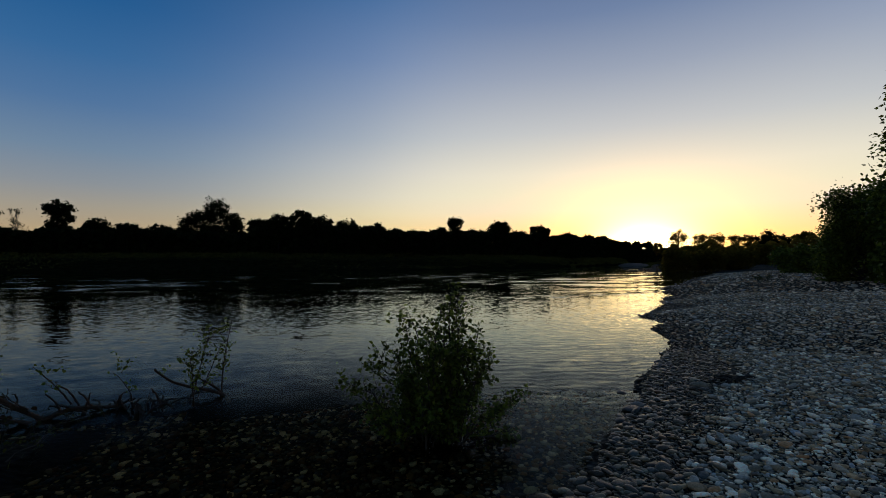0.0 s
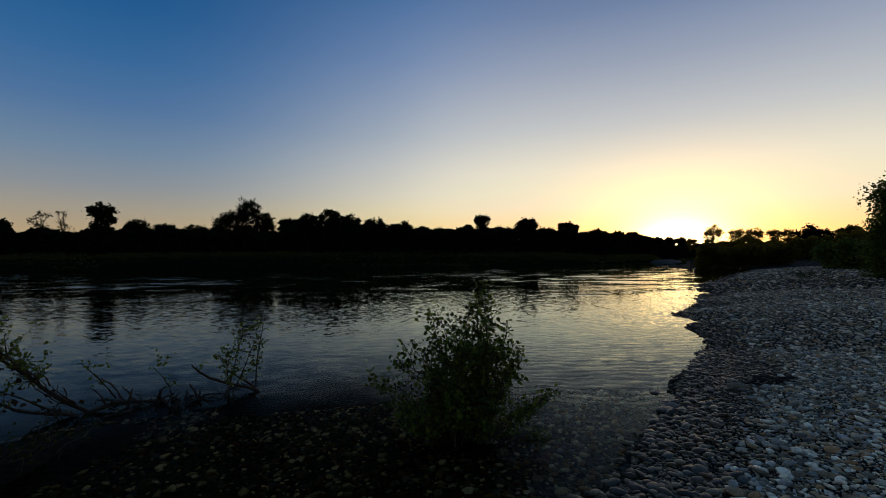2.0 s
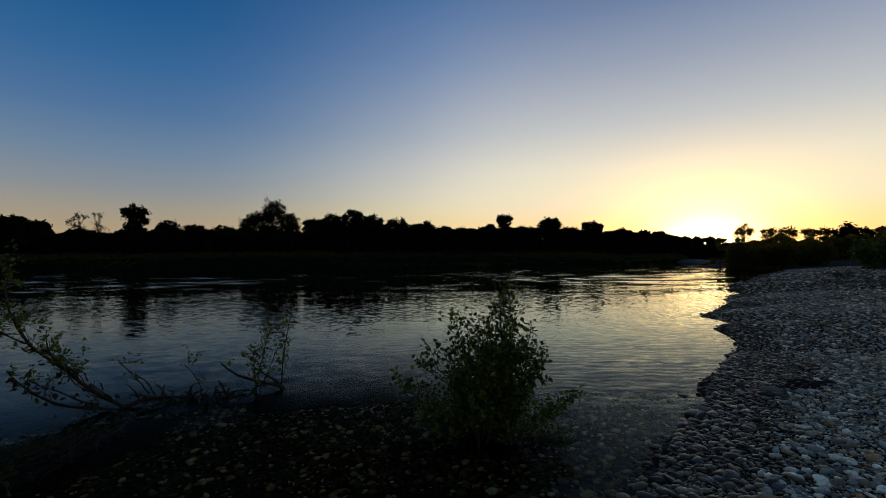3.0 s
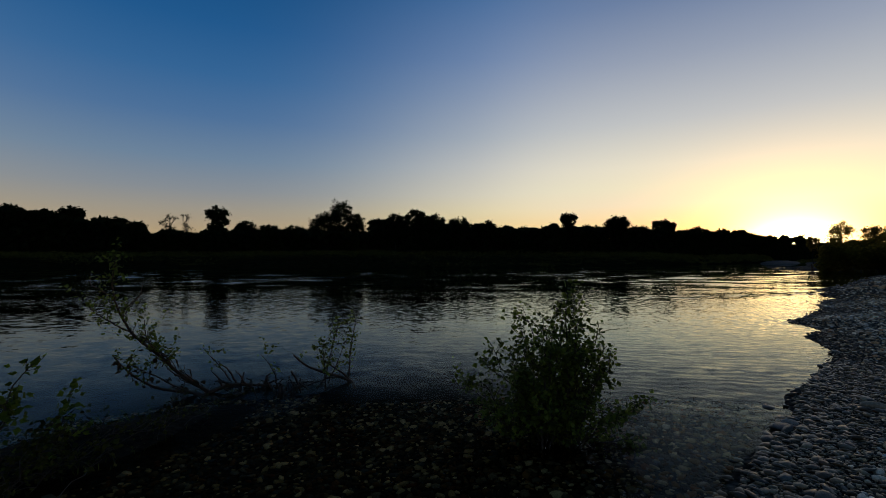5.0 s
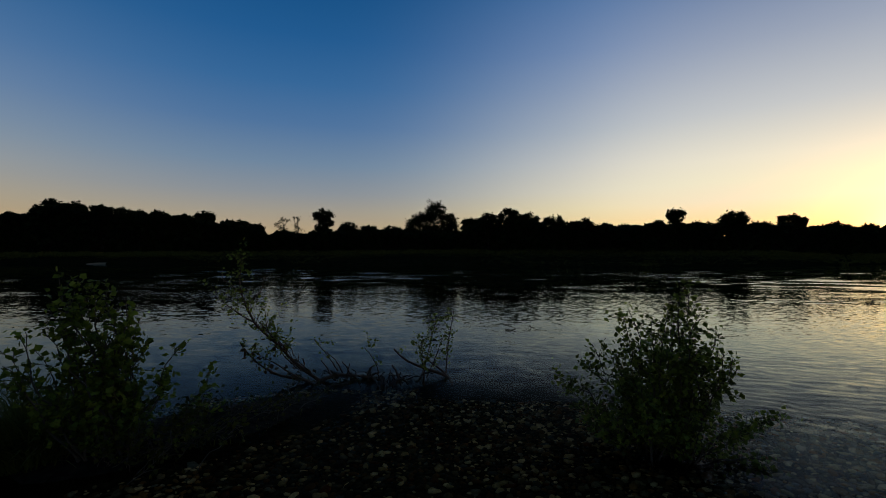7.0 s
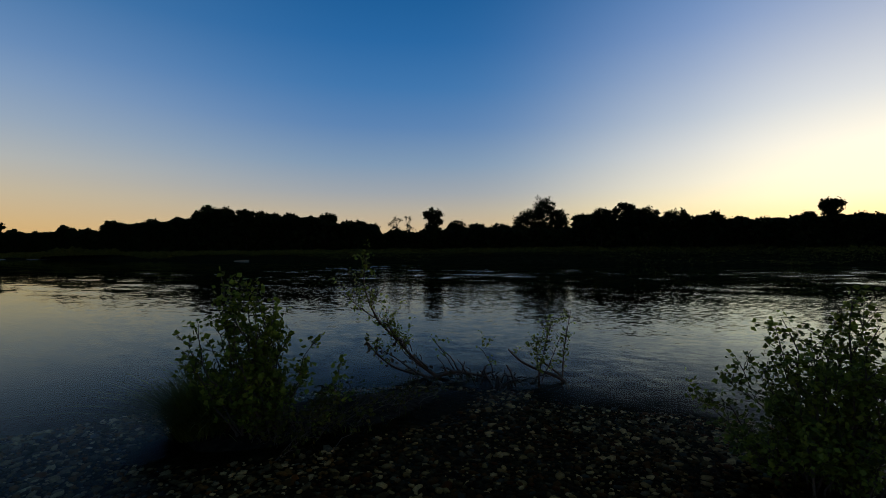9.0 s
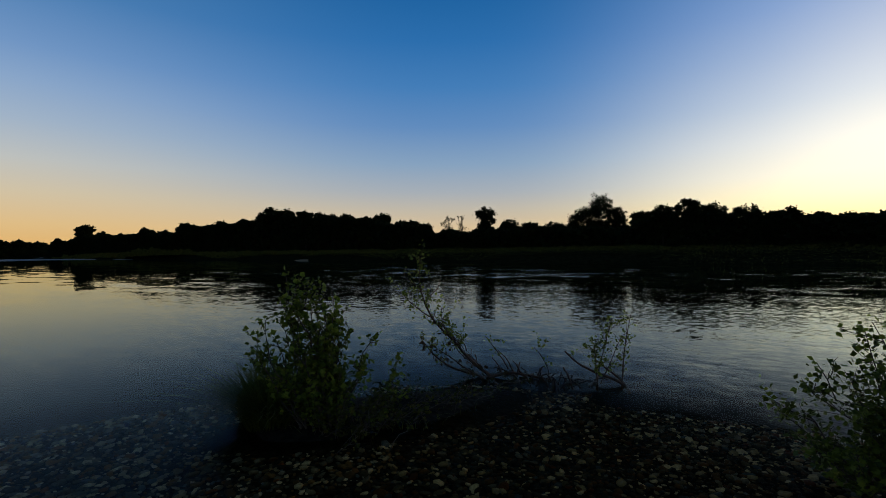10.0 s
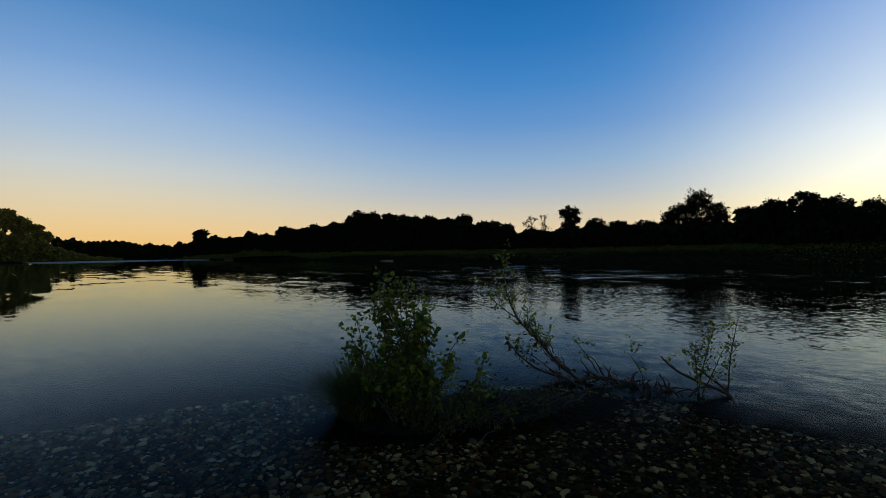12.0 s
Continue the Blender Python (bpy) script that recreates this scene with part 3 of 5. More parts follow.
def round_crown(top, half, rng, low=0.0):
    """A main crown with two or three shoulders below it."""
    r = 0.72 * half
    out = [(rng.normal(0, 0.12) * half, top - 0.82 * r, r, 0.82 * r)]
    for side in (-1, 1):
        w = half * rng.uniform(0.42, 0.62)
        out.append((side * (half * 1.05 - w), top - half * rng.uniform(0.12, 0.45) - 0.8 * w, w, 0.8 * w))
    out.append((rng.normal(0, 0.15) * half, top - half * 1.3 - low, half, 0.7 * half))
    out.append((rng.normal(0, 0.1) * half, top - half * 2.0 - low, 0.85 * half, 0.7 * half))
    return out


TALL = "dark silhouetted poplar tree with a rounded crown on the far bank"
LOW = "dark broadleaf tree in the far riverside wood"
# azimuth, top elevation, half width, in degrees
CENTRE = [(-20.1, 4.36, 1.35), (-17.7, 3.96, 1.0), (-14.9, 3.92, 1.5), (-12.9, 3.68, 0.8), (-5.1, 4.95, 1.05), (-2.9, 5.50, 1.25), (-0.3, 5.96, 1.4), (2.2, 5.41, 1.2), (5.2, 5.01, 1.3),
          (8.2, 4.61, 1.5), (11.0, 4.01, 1.1), (13.3, 3.81, 0.9), (15.6, 3.66, 0.9), (16.5, 4.06, 0.7), (18.4, 5.31, 0.95), (20.4, 3.81, 0.7), (21.4, 3.66, 0.9)]
RIGHT_WOOD = [(23.9, 4.96, 1.4), (26.2, 3.76, 1.0), (28.8, 4.31, 1.35), (30.4, 3.01, 0.7), (32.0, 3.31, 1.1), (33.3, 2.96, 0.8), (34.3, 3.06, 0.9), (35.9, 2.91, 0.75), (37.0, 2.51, 0.7), (38.2, 2.36, 0.9), (39.6, 2.21, 0.8), (41.0, 2.16, 0.8)]
LEFT_WOOD = [(-30.6, 3.88, 0.95), (-32.3, 4.23, 0.8), (-33.7, 4.12, 0.65), (-35.9, 5.12, 1.1), (-38.0, 4.61, 1.0), (-40.2, 4.96, 1.0), (-42.0, 4.90, 0.8), (-43.3, 5.15, 1.0), (-45.1, 5.19, 1.0),
             (-47.4, 5.44, 1.0), (-49.2, 5.48, 1.3), (-51.9, 4.08, 0.9), (-54.3, 3.78, 1.2), (-56.4, 3.38, 1.0), (-57.7, 3.53, 1.0), (-59.7, 2.63, 0.9), (-61.2, 2.83, 0.75), (-63.7, 2.23, 0.75), (-64.9, 2.38, 0.6), (-66.3, 2.98, 0.8), (-68.2, 1.63, 0.8)]
BEYOND = [(-69.8, 0.73, 0.7), (-71.0, 0.78, 0.8), (-72.2, 0.98, 0.7), (-73.2, 1.23, 0.8), (-74.4, 1.08, 0.7), (-75.4, 1.33, 0.8), (-76.9, 1.48, 0.8), (-78.2, 1.58, 0.8)]
LEFT_NEAR = [(-79.5, 2.53, 0.6), (-80.2, 3.13, 0.7), (-81.2, 3.83, 0.8), (-82.2, 4.48, 0.8), (-83.6, 5.08, 1.0), (-85.4, 4.98, 1.1)]
SUN_WOOD = [(44.1, 3.36, 1.05), (46.2, 2.86, 0.7), (47.7, 2.96, 0.9), (49.4, 2.61, 0.65), (50.4, 2.66, 0.6), (54.6, 2.56, 0.5), (55.3, 2.86, 0.5), (42.0, 2.01, 0.5)]


def bank_distance(az):
    return float(np.interp(az, [-70, -63, -54, -45, -36, -25, 0, 15, 26, 33, 39, 43], [330, 225, 172, 140, 114, 96, 86, 88, 104, 128, 165, 210]))


def build_woods():
    seed = 10
    rng = np.random.default_rng(9)
    for rows, label, group in ((CENTRE, TALL, "trees on the far bank"), (RIGHT_WOOD, TALL, "trees on the far bank"), (LEFT_WOOD, LOW, "trees of the far wood")):
        for az, el, hw in rows:
            seed += 1
            far_tree("poplar_tree" if label is TALL else "broadleaf_tree", az, bank_distance(az) + (seed % 4) * 1.5, round_crown(el, hw, rng), seed, label, group)
    for az, el, hw in BEYOND:
        seed += 1
        far_tree("distant_tree", az, 420, round_crown(el, hw, rng), seed, "small distant tree at the river's far bend", "distant trees", 0.5)
    for az, el, hw in LEFT_NEAR:
        seed += 1
        far_tree("willow_tree", az, 190, round_crown(el, hw, rng), seed, "dim green willow tree at the water's edge downstream", "willows downstream", 0.9, M_WILLOW)
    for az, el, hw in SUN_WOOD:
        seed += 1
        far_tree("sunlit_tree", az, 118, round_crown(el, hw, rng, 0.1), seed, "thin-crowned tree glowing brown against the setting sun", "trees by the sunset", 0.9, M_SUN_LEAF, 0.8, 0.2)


build_woods()
far_tree("poplar_tree", -9.6, 94, [(0.0, 5.84, 1.6, 1.2), (-0.1, 4.79, 1.9, 1.0), (-1.8, 4.55, 1.5, 0.95), (-2.6, 3.9, 1.25, 0.8), (1.65, 4.56, 1.45, 1.0), (2.15, 3.75, 1.0, 0.8), (0.6, 3.49, 1.3, 0.6), (-0.9, 3.49, 1.3, 0.6)], 301,
         "large spreading poplar with three rounded crowns on the far bank", "trees on the far bank", 1.35, low=24, leaf=0.3)
far_tree("poplar_tree", -23.1, 99, [(0.0, 5.10, 0.95, 0.7), (-0.6, 4.85, 0.7, 0.55), (0.6, 4.85, 0.6, 0.5), (0.1, 4.15, 0.8, 0.8), (0.95, 4.05, 0.3, 0.3), (-0.2, 3.45, 0.95, 0.7), (0.1, 2.95, 1.0, 0.5)], 302,
         "tall poplar with a broad top on the far bank", "trees on the far bank", 0.9, low=24)
far_tree("broadleaf_tree", 52.5, 112, [(0.0, 2.2, 1.0, 0.85), (-0.9, 1.9, 0.75, 0.75), (0.9, 1.8, 0.75, 0.7)], 303, "broad dark tree behind the gravel bar's scrub", "trees by the sunset", 1.0)
far_tree("thin_tree", -27.8, 101, [(0.1, 4.44, 0.5, 0.2), (-0.35, 4.04, 0.45, 0.2), (0.5, 4.29, 0.35, 0.18), (-0.1, 3.54, 0.6, 0.3), (-0.7, 3.74, 0.2, 0.12), (0.2, 3.14, 0.9, 0.3)], 201, "thin sparse tree with bare twigs on the far bank", "trees on the far bank", 0.2, thick=0.5, leaf=0.24)
far_tree("dead_tree", -26.3, 100, [(-0.2, 4.59, 0.2, 0.12), (0.2, 4.64, 0.25, 0.12), (0.4, 4.44, 0.25, 0.1), (0.0, 3.69, 0.55, 0.35), (0.35, 3.44, 0.4, 0.25), (0.1, 3.14, 0.8, 0.3)], 202, "half-dead tree with a bare forked top on the far bank", "trees on the far bank", 0.13, thick=0.5, leaf=0.22)


def undergrowth(name, label, line, tall, depth, count, leaf, mat, seed, category, top_noise=0.35):
    """A dense belt of foliage along a line of the plan, of uneven height."""
    rng = np.random.default_rng(seed)
    line = np.asarray(line, float)
    seg = np.linalg.norm(np.diff(line, axis=0), axis=1)
    cum = np.concatenate([[0], np.cumsum(seg)])
    s = rng.uniform(0, cum[-1], count)
    x, y = np.interp(s, cum, line[:, 0]), np.interp(s, cum, line[:, 1])
    t = np.interp(s, cum, np.asarray(tall, float))
    a = np.arctan2(y, x)
    dd = rng.uniform(0, depth, count)
    r = np.hypot(x, y) + dd
    x, y = r * np.cos(a), r * np.sin(a)
    t = t * (1 + top_noise * (wave(s, s * 0.3, 0.55) * 0.6 + wave(s, s * 0.2, 1.7) * 0.4))
    z = height(x, y) + rng.uniform(0, 1, count) ** 0.8 * t
    v, f = leaves(np.stack([x, y, z], -1), leaf * np.clip(r / 90, 0.5, 3), rng, 0.1, "clump")
    return tagged(new(name, mesh_from(name, v, f, mat)), label, category, kind="stuff")


def az_line(pairs):
    return [(d * math.sin(radians(a)), d * math.cos(radians(a))) for a, d in pairs]


# top of the wood between the taller trees: azimuth and elevation
WOOD_TOP = [(-68.8, 0.78), (-66.8, 1.78), (-64.8, 1.88), (-61.8, 2.08), (-58.8, 2.28), (-56.8, 2.98), (-53.8, 3.38), (-51.8, 3.68), (-50.3, 4.38), (-48.3, 4.98), (-46.3, 4.49), (-43.8, 4.50), (-40.9, 4.40), (-38.9, 4.21), (-36.9, 4.31), (-34.7, 3.72), (-32.9, 3.72), (-31.4, 3.43),
            (-30.0, 3.03), (-29.3, 2.33), (-28.2, 2.94), (-27.0, 3.04), (-25.5, 2.74), (-24.3, 3.0), (-22.0, 3.1), (-18.8, 2.96), (-16.4, 3.17), (-13.4, 3.05), (-11.0, 3.05), (-7.6, 3.0), (-7.3, 2.69), (-6.6, 2.59), (-6.1, 3.89), (-4.0, 4.10), (-1.6, 4.71), (1.0, 4.71), (3.6, 4.21),
            (6.8, 4.11), (9.8, 3.81), (12.2, 3.51), (15.0, 3.51), (17.0, 3.5), (18.4, 3.8), (20.0, 3.4), (22.0, 3.35), (23.9, 3.7), (25.5, 3.3), (27.4, 3.1), (28.8, 3.3), (30.0, 2.86), (33.0, 2.61), (36.0, 2.31), (39.0, 1.81), (42.5, 1.71), (46.0, 1.71)]
AZ, EL = [a for a, _ in WOOD_TOP], [e - 0.05 for _, e in WOOD_TOP]
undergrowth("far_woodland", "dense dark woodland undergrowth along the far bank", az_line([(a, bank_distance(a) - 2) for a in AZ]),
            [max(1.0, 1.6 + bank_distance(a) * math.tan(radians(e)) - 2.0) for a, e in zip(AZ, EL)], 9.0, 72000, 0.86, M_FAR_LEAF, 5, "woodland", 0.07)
undergrowth("distant_woodland", "low dark line of distant woodland", az_line([(-79, 410), (-74, 420), (-70, 420), (-65, 420)]), [13, 12.5, 9.5, 8.0], 10, 7500, 0.8, M_FAR_LEAF, 6, "woodland", 0.2)
undergrowth("downstream_thicket", "dim green thicket downstream at the water's edge", az_line([(-90, 178), (-84, 180), (-80.5, 182), (-78, 185), (-75.5, 200), (-73.5, 225)]),
            [12, 10.5, 7.5, 3.6, 1.6, 0.9], 10, 34000, 0.4, M_WILLOW, 7, "woodland", 0.35)
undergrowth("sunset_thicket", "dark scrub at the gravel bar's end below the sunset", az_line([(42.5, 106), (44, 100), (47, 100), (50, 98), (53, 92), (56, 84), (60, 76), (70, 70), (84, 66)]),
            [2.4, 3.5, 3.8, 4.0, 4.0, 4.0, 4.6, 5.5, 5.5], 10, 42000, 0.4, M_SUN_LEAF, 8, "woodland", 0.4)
undergrowth("bank_grass", "dull green tall grass along the far bank", az_line([(a, bank_distance(a) - 11.5) for a in AZ]), [0.8] * len(AZ), 6.0, 56000, 0.18, M_BANK_GRASS, 9, "grass", 0.3)
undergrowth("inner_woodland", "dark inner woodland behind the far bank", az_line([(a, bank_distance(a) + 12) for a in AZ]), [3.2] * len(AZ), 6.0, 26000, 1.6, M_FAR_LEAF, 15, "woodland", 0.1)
undergrowth("pale_scrub", "pale green willow scrub along the far waterline", az_line([(-68, 262), (-64, 222), (-60, 196), (-57, 180)]), [2.0, 1.9, 2.2, 1.5], 3.0, 4500, 0.24, M_BANK_GRASS, 16, "scrub", 0.6)


def gravel_spit(name, line, half, tall, seed, label):
    """A low tongue of pale gravel along a line, rounded across."""
    rng = np.random.default_rng(seed)
    p = smooth_path([(x, y, 0) for x, y in line], 40)
    tan = np.gradient(p, axis=0)
    side = np.stack([-tan[:, 1], tan[:, 0], tan[:, 2] * 0], -1)
    side /= np.linalg.norm(side, axis=1)[:, None]
    end = np.sin(np.linspace(0, np.pi, 40)) ** 0.5
    rows = []
    for k in np.linspace(-1, 1, 9):
        q = p + side * (k * half * end)[:, None]
        q[:, 2] = tall * end * (1 - k * k) * (1 + rng.normal(0, 0.12, 40)) - 0.12
        rows.append(q)
    v = np.stack(rows, 1).reshape(-1, 3)
    i, j = np.arange(39)[:, None] * 9, np.arange(8)[None, :]
    f = np.stack([i + j, i + j + 1, i + j + 10, i + j + 9], -1).reshape(-1, 4)
    return tagged(new(name, mesh_from(name, v, f, M_PALE_GRAVEL, True)), label, "gravel bank", kind="structure")


gravel_spit("gravel_spit", az_line([(-46.4, 127), (-45.5, 126), (-44.6, 125), (-43.7, 124)]), 0.9, 0.42, 301, "low tongue of pale gravel at the far waterline")
gravel_spit("gravel_bank", az_line([(-88, 168), (-82, 176), (-77, 184), (-72, 214), (-67, 232), (-62, 205)]), 2.5, 0.42, 302, "thin pale gravel bank along the downstream waterline")

gravel_spit("gravel_beach", az_line([(37.9, 139), (39.3, 146), (40.9, 155)]), 2.0, 0.8, 303, "pale gravel beach on the far bank below the sunset")


# ---- plants by the water ----
def shoot_leaves(path, rng, per_metre, spread, start=0.25):
    """Leaf places along a shoot, each a little off it."""
    path = np.asarray(path)
    length = np.linalg.norm(np.diff(path, axis=0), axis=1).sum()
    n = max(3, int(length * per_metre))
    u = rng.uniform(start, 1.02, n) * (len(path) - 1)
    i = np.clip(u.astype(int), 0, len(path) - 2)
    w = (u - i)[:, None]
    return path[i] * (1 - w) + path[i + 1] * w + rng.normal(0, spread, (n, 3))


def shrub(name, place, stems, label, seed, leaf=0.05, twigs=8, per_metre=46, mat=None, spread=0.03, twig=0.34, radius=0.011, start=0.3):
    """Crooked stems from near the base to the given tips (local), with side twigs and leaves."""
    rng = np.random.default_rng(seed)
    root = thing(name, place, label, "shrub")
    for foot, tip in stems:
        wood, spots = [], []
        p = bend(foot, tip, rng, 9, 0.05, 0.05)
        length = np.linalg.norm(np.asarray(tip) - np.asarray(foot))
        stem_ob = part("stem", mesh_from("stem", *tube(p, np.linspace(radius, 0.0022, 9) * (0.6 + 0.4 * length), 5), M_BARK, True), root)
        spots.append(shoot_leaves(p, rng, per_metre, spread, start + 0.1))
        for k in range(twigs):
            u = rng.uniform(start, 0.97)
            a = p[int(u * 8)]
            d = (p[min(int(u * 8) + 1, 8)] - p[max(int(u * 8) - 1, 0)])
            d = d / (np.linalg.norm(d) + 1e-6) * 0.7 + rng.normal(0, 0.55, 3) + np.array([0, 0, 0.25])
            d /= np.linalg.norm(d)
            q = bend(a, a + d * length * twig * rng.uniform(0.35, 1.0) * (1.15 - u * 0.6), rng, 5, 0.04, 0.05)
            wood.append(tube(q, np.linspace(0.0035, 0.0012, 5), 4))
            spots.append(shoot_leaves(q, rng, per_metre, spread, 0.15))
        tagged(part("twig_spray", mesh_from("twig_spray", *join(wood), M_BARK, True), stem_ob), kind="stuff")
        tagged(part("leaf_spray", mesh_from("leaf_spray", *leaves(np.concatenate(spots), leaf, rng, 0.25), mat or M_LEAF), stem_ob), kind="stuff")
    return root


def envelope(profile, n, rng, depth, right, foot=0.2):
    """Stems that fill a crown: profile gives the reach to either side at each height, right the direction of the first."""
    zs, left, far = (np.array(v) for v in zip(*profile))
    out = []
    while len(out) < n:
        z = rng.uniform(zs[0], zs[-1])
        l, r = np.interp(z, zs, left), np.interp(z, zs, far)
        if rng.uniform() > (l + r) / (left + far).max() + 0.15:
            continue
        a, q = rng.uniform(0, 2 * math.pi), rng.uniform(0.1, 1) ** 0.36
        u, w = (r - l) / 2 + (l + r) / 2 * q * math.cos(a), depth * (l + r) / 2 * q * math.sin(a)
        tip = (right[0] * u - right[1] * w, right[1] * u + right[0] * w, z)
        f = rng.normal(0, foot * 0.5, 2)
        out.append(((tip[0] * 0.16 + f[0], tip[1] * 0.16 + f[1], -0.06), tip))
    return out


def sideways(rows, right, rng, depth=0.1):
    """Stems to single tips: aside, height; from a foot aside."""
    out = []
    for f, u, z in rows:
        w = rng.normal(0, depth)
        out.append(((right[0] * f, right[1] * f, -0.04), (right[0] * u - right[1] * w, right[1] * u + right[0] * w, z)))
    return out


def main_bush():
    rng = np.random.default_rng(41)
    right = (0.963, -0.27)
    crown = [(0.1, 0.66, 0.48), (0.3, 0.76, 0.52), (0.6, 0.74, 0.54), (0.85, 0.64, 0.5), (1.05, 0.47, 0.4), (1.2, 0.3, 0.28), (1.32, 0.04, 0.19)]
    stems = envelope(crown, 50, rng, 0.75, right)
    stems += sideways([(0, 0.13, 1.4), (0, 0.16, 1.33), (0, 0.02, 1.27), (0, 0.22, 1.2), (0, -0.3, 1.2), (0, -0.34, 1.12), (-0.05, -0.6, 0.87), (-0.05, -0.68, 0.76), (-0.1, -0.92, 0.64), (-0.1, -0.86, 0.5), (-0.1, -0.78, 0.34), (-0.1, -0.7, 0.22),
                       (0, 0.36, 1.06), (0.05, 0.49, 0.76), (0.1, 0.8, 0.47), (0.1, 0.72, 0.38), (0.15, 0.55, 0.2), (0.2, 0.72, 0.04), (0.2, 0.66, 0.1), (0.2, 0.58, 0.02)], right, rng)
    shrub("poplar_bush", (1.2, 4.03, -0.05), stems, "young green poplar bush with dense small leaves standing in shallow water", 42, 0.041, 8, 62, start=0.3, twig=0.34)


def left_bush():
    rng = np.random.default_rng(50)
    right = (0.743, 0.669)
    column = [(0.2, 0.3, 0.3), (0.5, 0.36, 0.24), (0.9, 0.40, 0.14), (1.15, 0.40, 0.10), (1.35, 0.34, -0.02)]
    stems = envelope(column, 34, rng, 0.8, right, 0.14)
    stems += sideways([(0, -0.37, 1.45), (0, -0.27, 1.42), (0, -0.16, 1.36), (0, -0.06, 1.39), (0, 0.05, 1.27), (0, 0.15, 1.1), (0.02, 0.2, 0.95), (0, -0.44, 1.05), (0, -0.41, 1.2),
                       (-0.15, -0.58, 1.04), (-0.15, -0.72, 0.94), (-0.15, -0.64, 0.84), (-0.15, -0.52, 0.9), (-0.2, -0.68, 0.76), (-0.15, -0.5, 0.72),
                       (0.1, 0.42, 0.84), (0.1, 0.36, 0.7), (0.12, 0.3, 0.58), (0.3, 0.7, 0.6), (0.3, 0.66, 0.46), (0.3, 0.56, 0.36), (0.35, 0.8, 0.34)], right, rng, 0.12)
    shrub("poplar_sapling_clump", (-3.12, 3.2, 0.0), stems, "bushy poplar saplings with broad green leaves on a muddy hump", 52, 0.05, 7, 42, M_LEAF_BRIGHT, 0.03, start=0.22, twig=0.26)
    tangle = envelope([(0.05, 0.3, 0.95), (0.2, 0.32, 0.9), (0.42, 0.2, 0.6)], 18, rng, 0.45, right, 0.5)
    shrub("low_bramble", (-3.0, 3.15, 0.0), tangle, "tangled bramble with dull leaves hanging round the saplings", 55, 0.045, 6, 22, M_BRAMBLE, 0.03, 0.4, 0.004)
    stems = [((0, 0, 0), (0.25, 0.3, 0.34)), ((0.1, 0.1, 0), (0.55, 0.5, 0.26)), ((0.2, 0.3, 0), (0.6, 0.8, 0.2)), ((0, 0, 0), (0.35, -0.1, 0.3)), ((-0.2, 0, 0), (-0.3, -0.3, 0.28)),
             ((0.3, 0.5, 0), (0.8, 0.9, 0.24)), ((0.1, -0.1, 0), (0.3, -0.35, 0.16))]
    shrub("low_bramble", (-2.45, 4.2, 0.0), stems[:5], "low tangled bramble with dull leaves on the muddy hump", 54, 0.03, 7, 20, M_BRAMBLE, 0.03, 0.6, 0.006)
    shrub("low_bramble", (-2.85, 3.35, 0.02), stems, "low tangled bramble with dull leaves on the muddy hump", 53, 0.034, 8, 22, M_BRAMBLE, 0.03, 0.6, 0.006)


def grass_tussock(place, n, tall, spread, seed, label):
    rng = np.random.default_rng(seed)
    root = thing("grass_tussock", place, label, "grass")
    a = rng.uniform(0, 2 * math.pi, n)
    r = spread * rng.uniform(0, 1, n) * 0.9
    foot = np.stack([r * np.cos(a), r * np.sin(a), np.full(n, -0.03)], -1)
    lean = rng.uniform(0.15, 1.2, n)
    h = tall * rng.uniform(0.5, 1.0, n)
    out = np.stack([np.cos(a), np.sin(a), np.zeros(n)], -1) + rng.normal(0, 0.4, (n, 3)) * [1, 1, 0]
    side = np.stack([-np.sin(a), np.cos(a), np.zeros(n)], -1)
    vs = []
    for t, wdt in ((0.0, 0.005), (0.4, 0.0045), (0.75, 0.003), (1.0, 0.0005)):
        c = foot + out * (lean * h * t ** 1.8)[:, None] + np.array([0, 0, 1.0]) * (h * (t - 0.25 * lean * t ** 2.5))[:, None]
        vs += [c - side * wdt, c + side * wdt]
    v = np.stack(vs, 1).reshape(-1, 3)
    f = (np.arange(n)[:, None, None] * 8 + np.array([[0, 1, 3, 2], [2, 3, 5, 4], [4, 5, 7, 6]])[None]).reshape(-1, 4)
    tagged(part("sward", mesh_from("sward", v, f, M_GRASS), root), kind="stuff")
    return root


def leant(pts, move, lean):
    """Points moved in plan, and by their height."""
    p = np.asarray(pts, float)
    return p + np.array(move) + p[:, 2:] * np.array(lean)


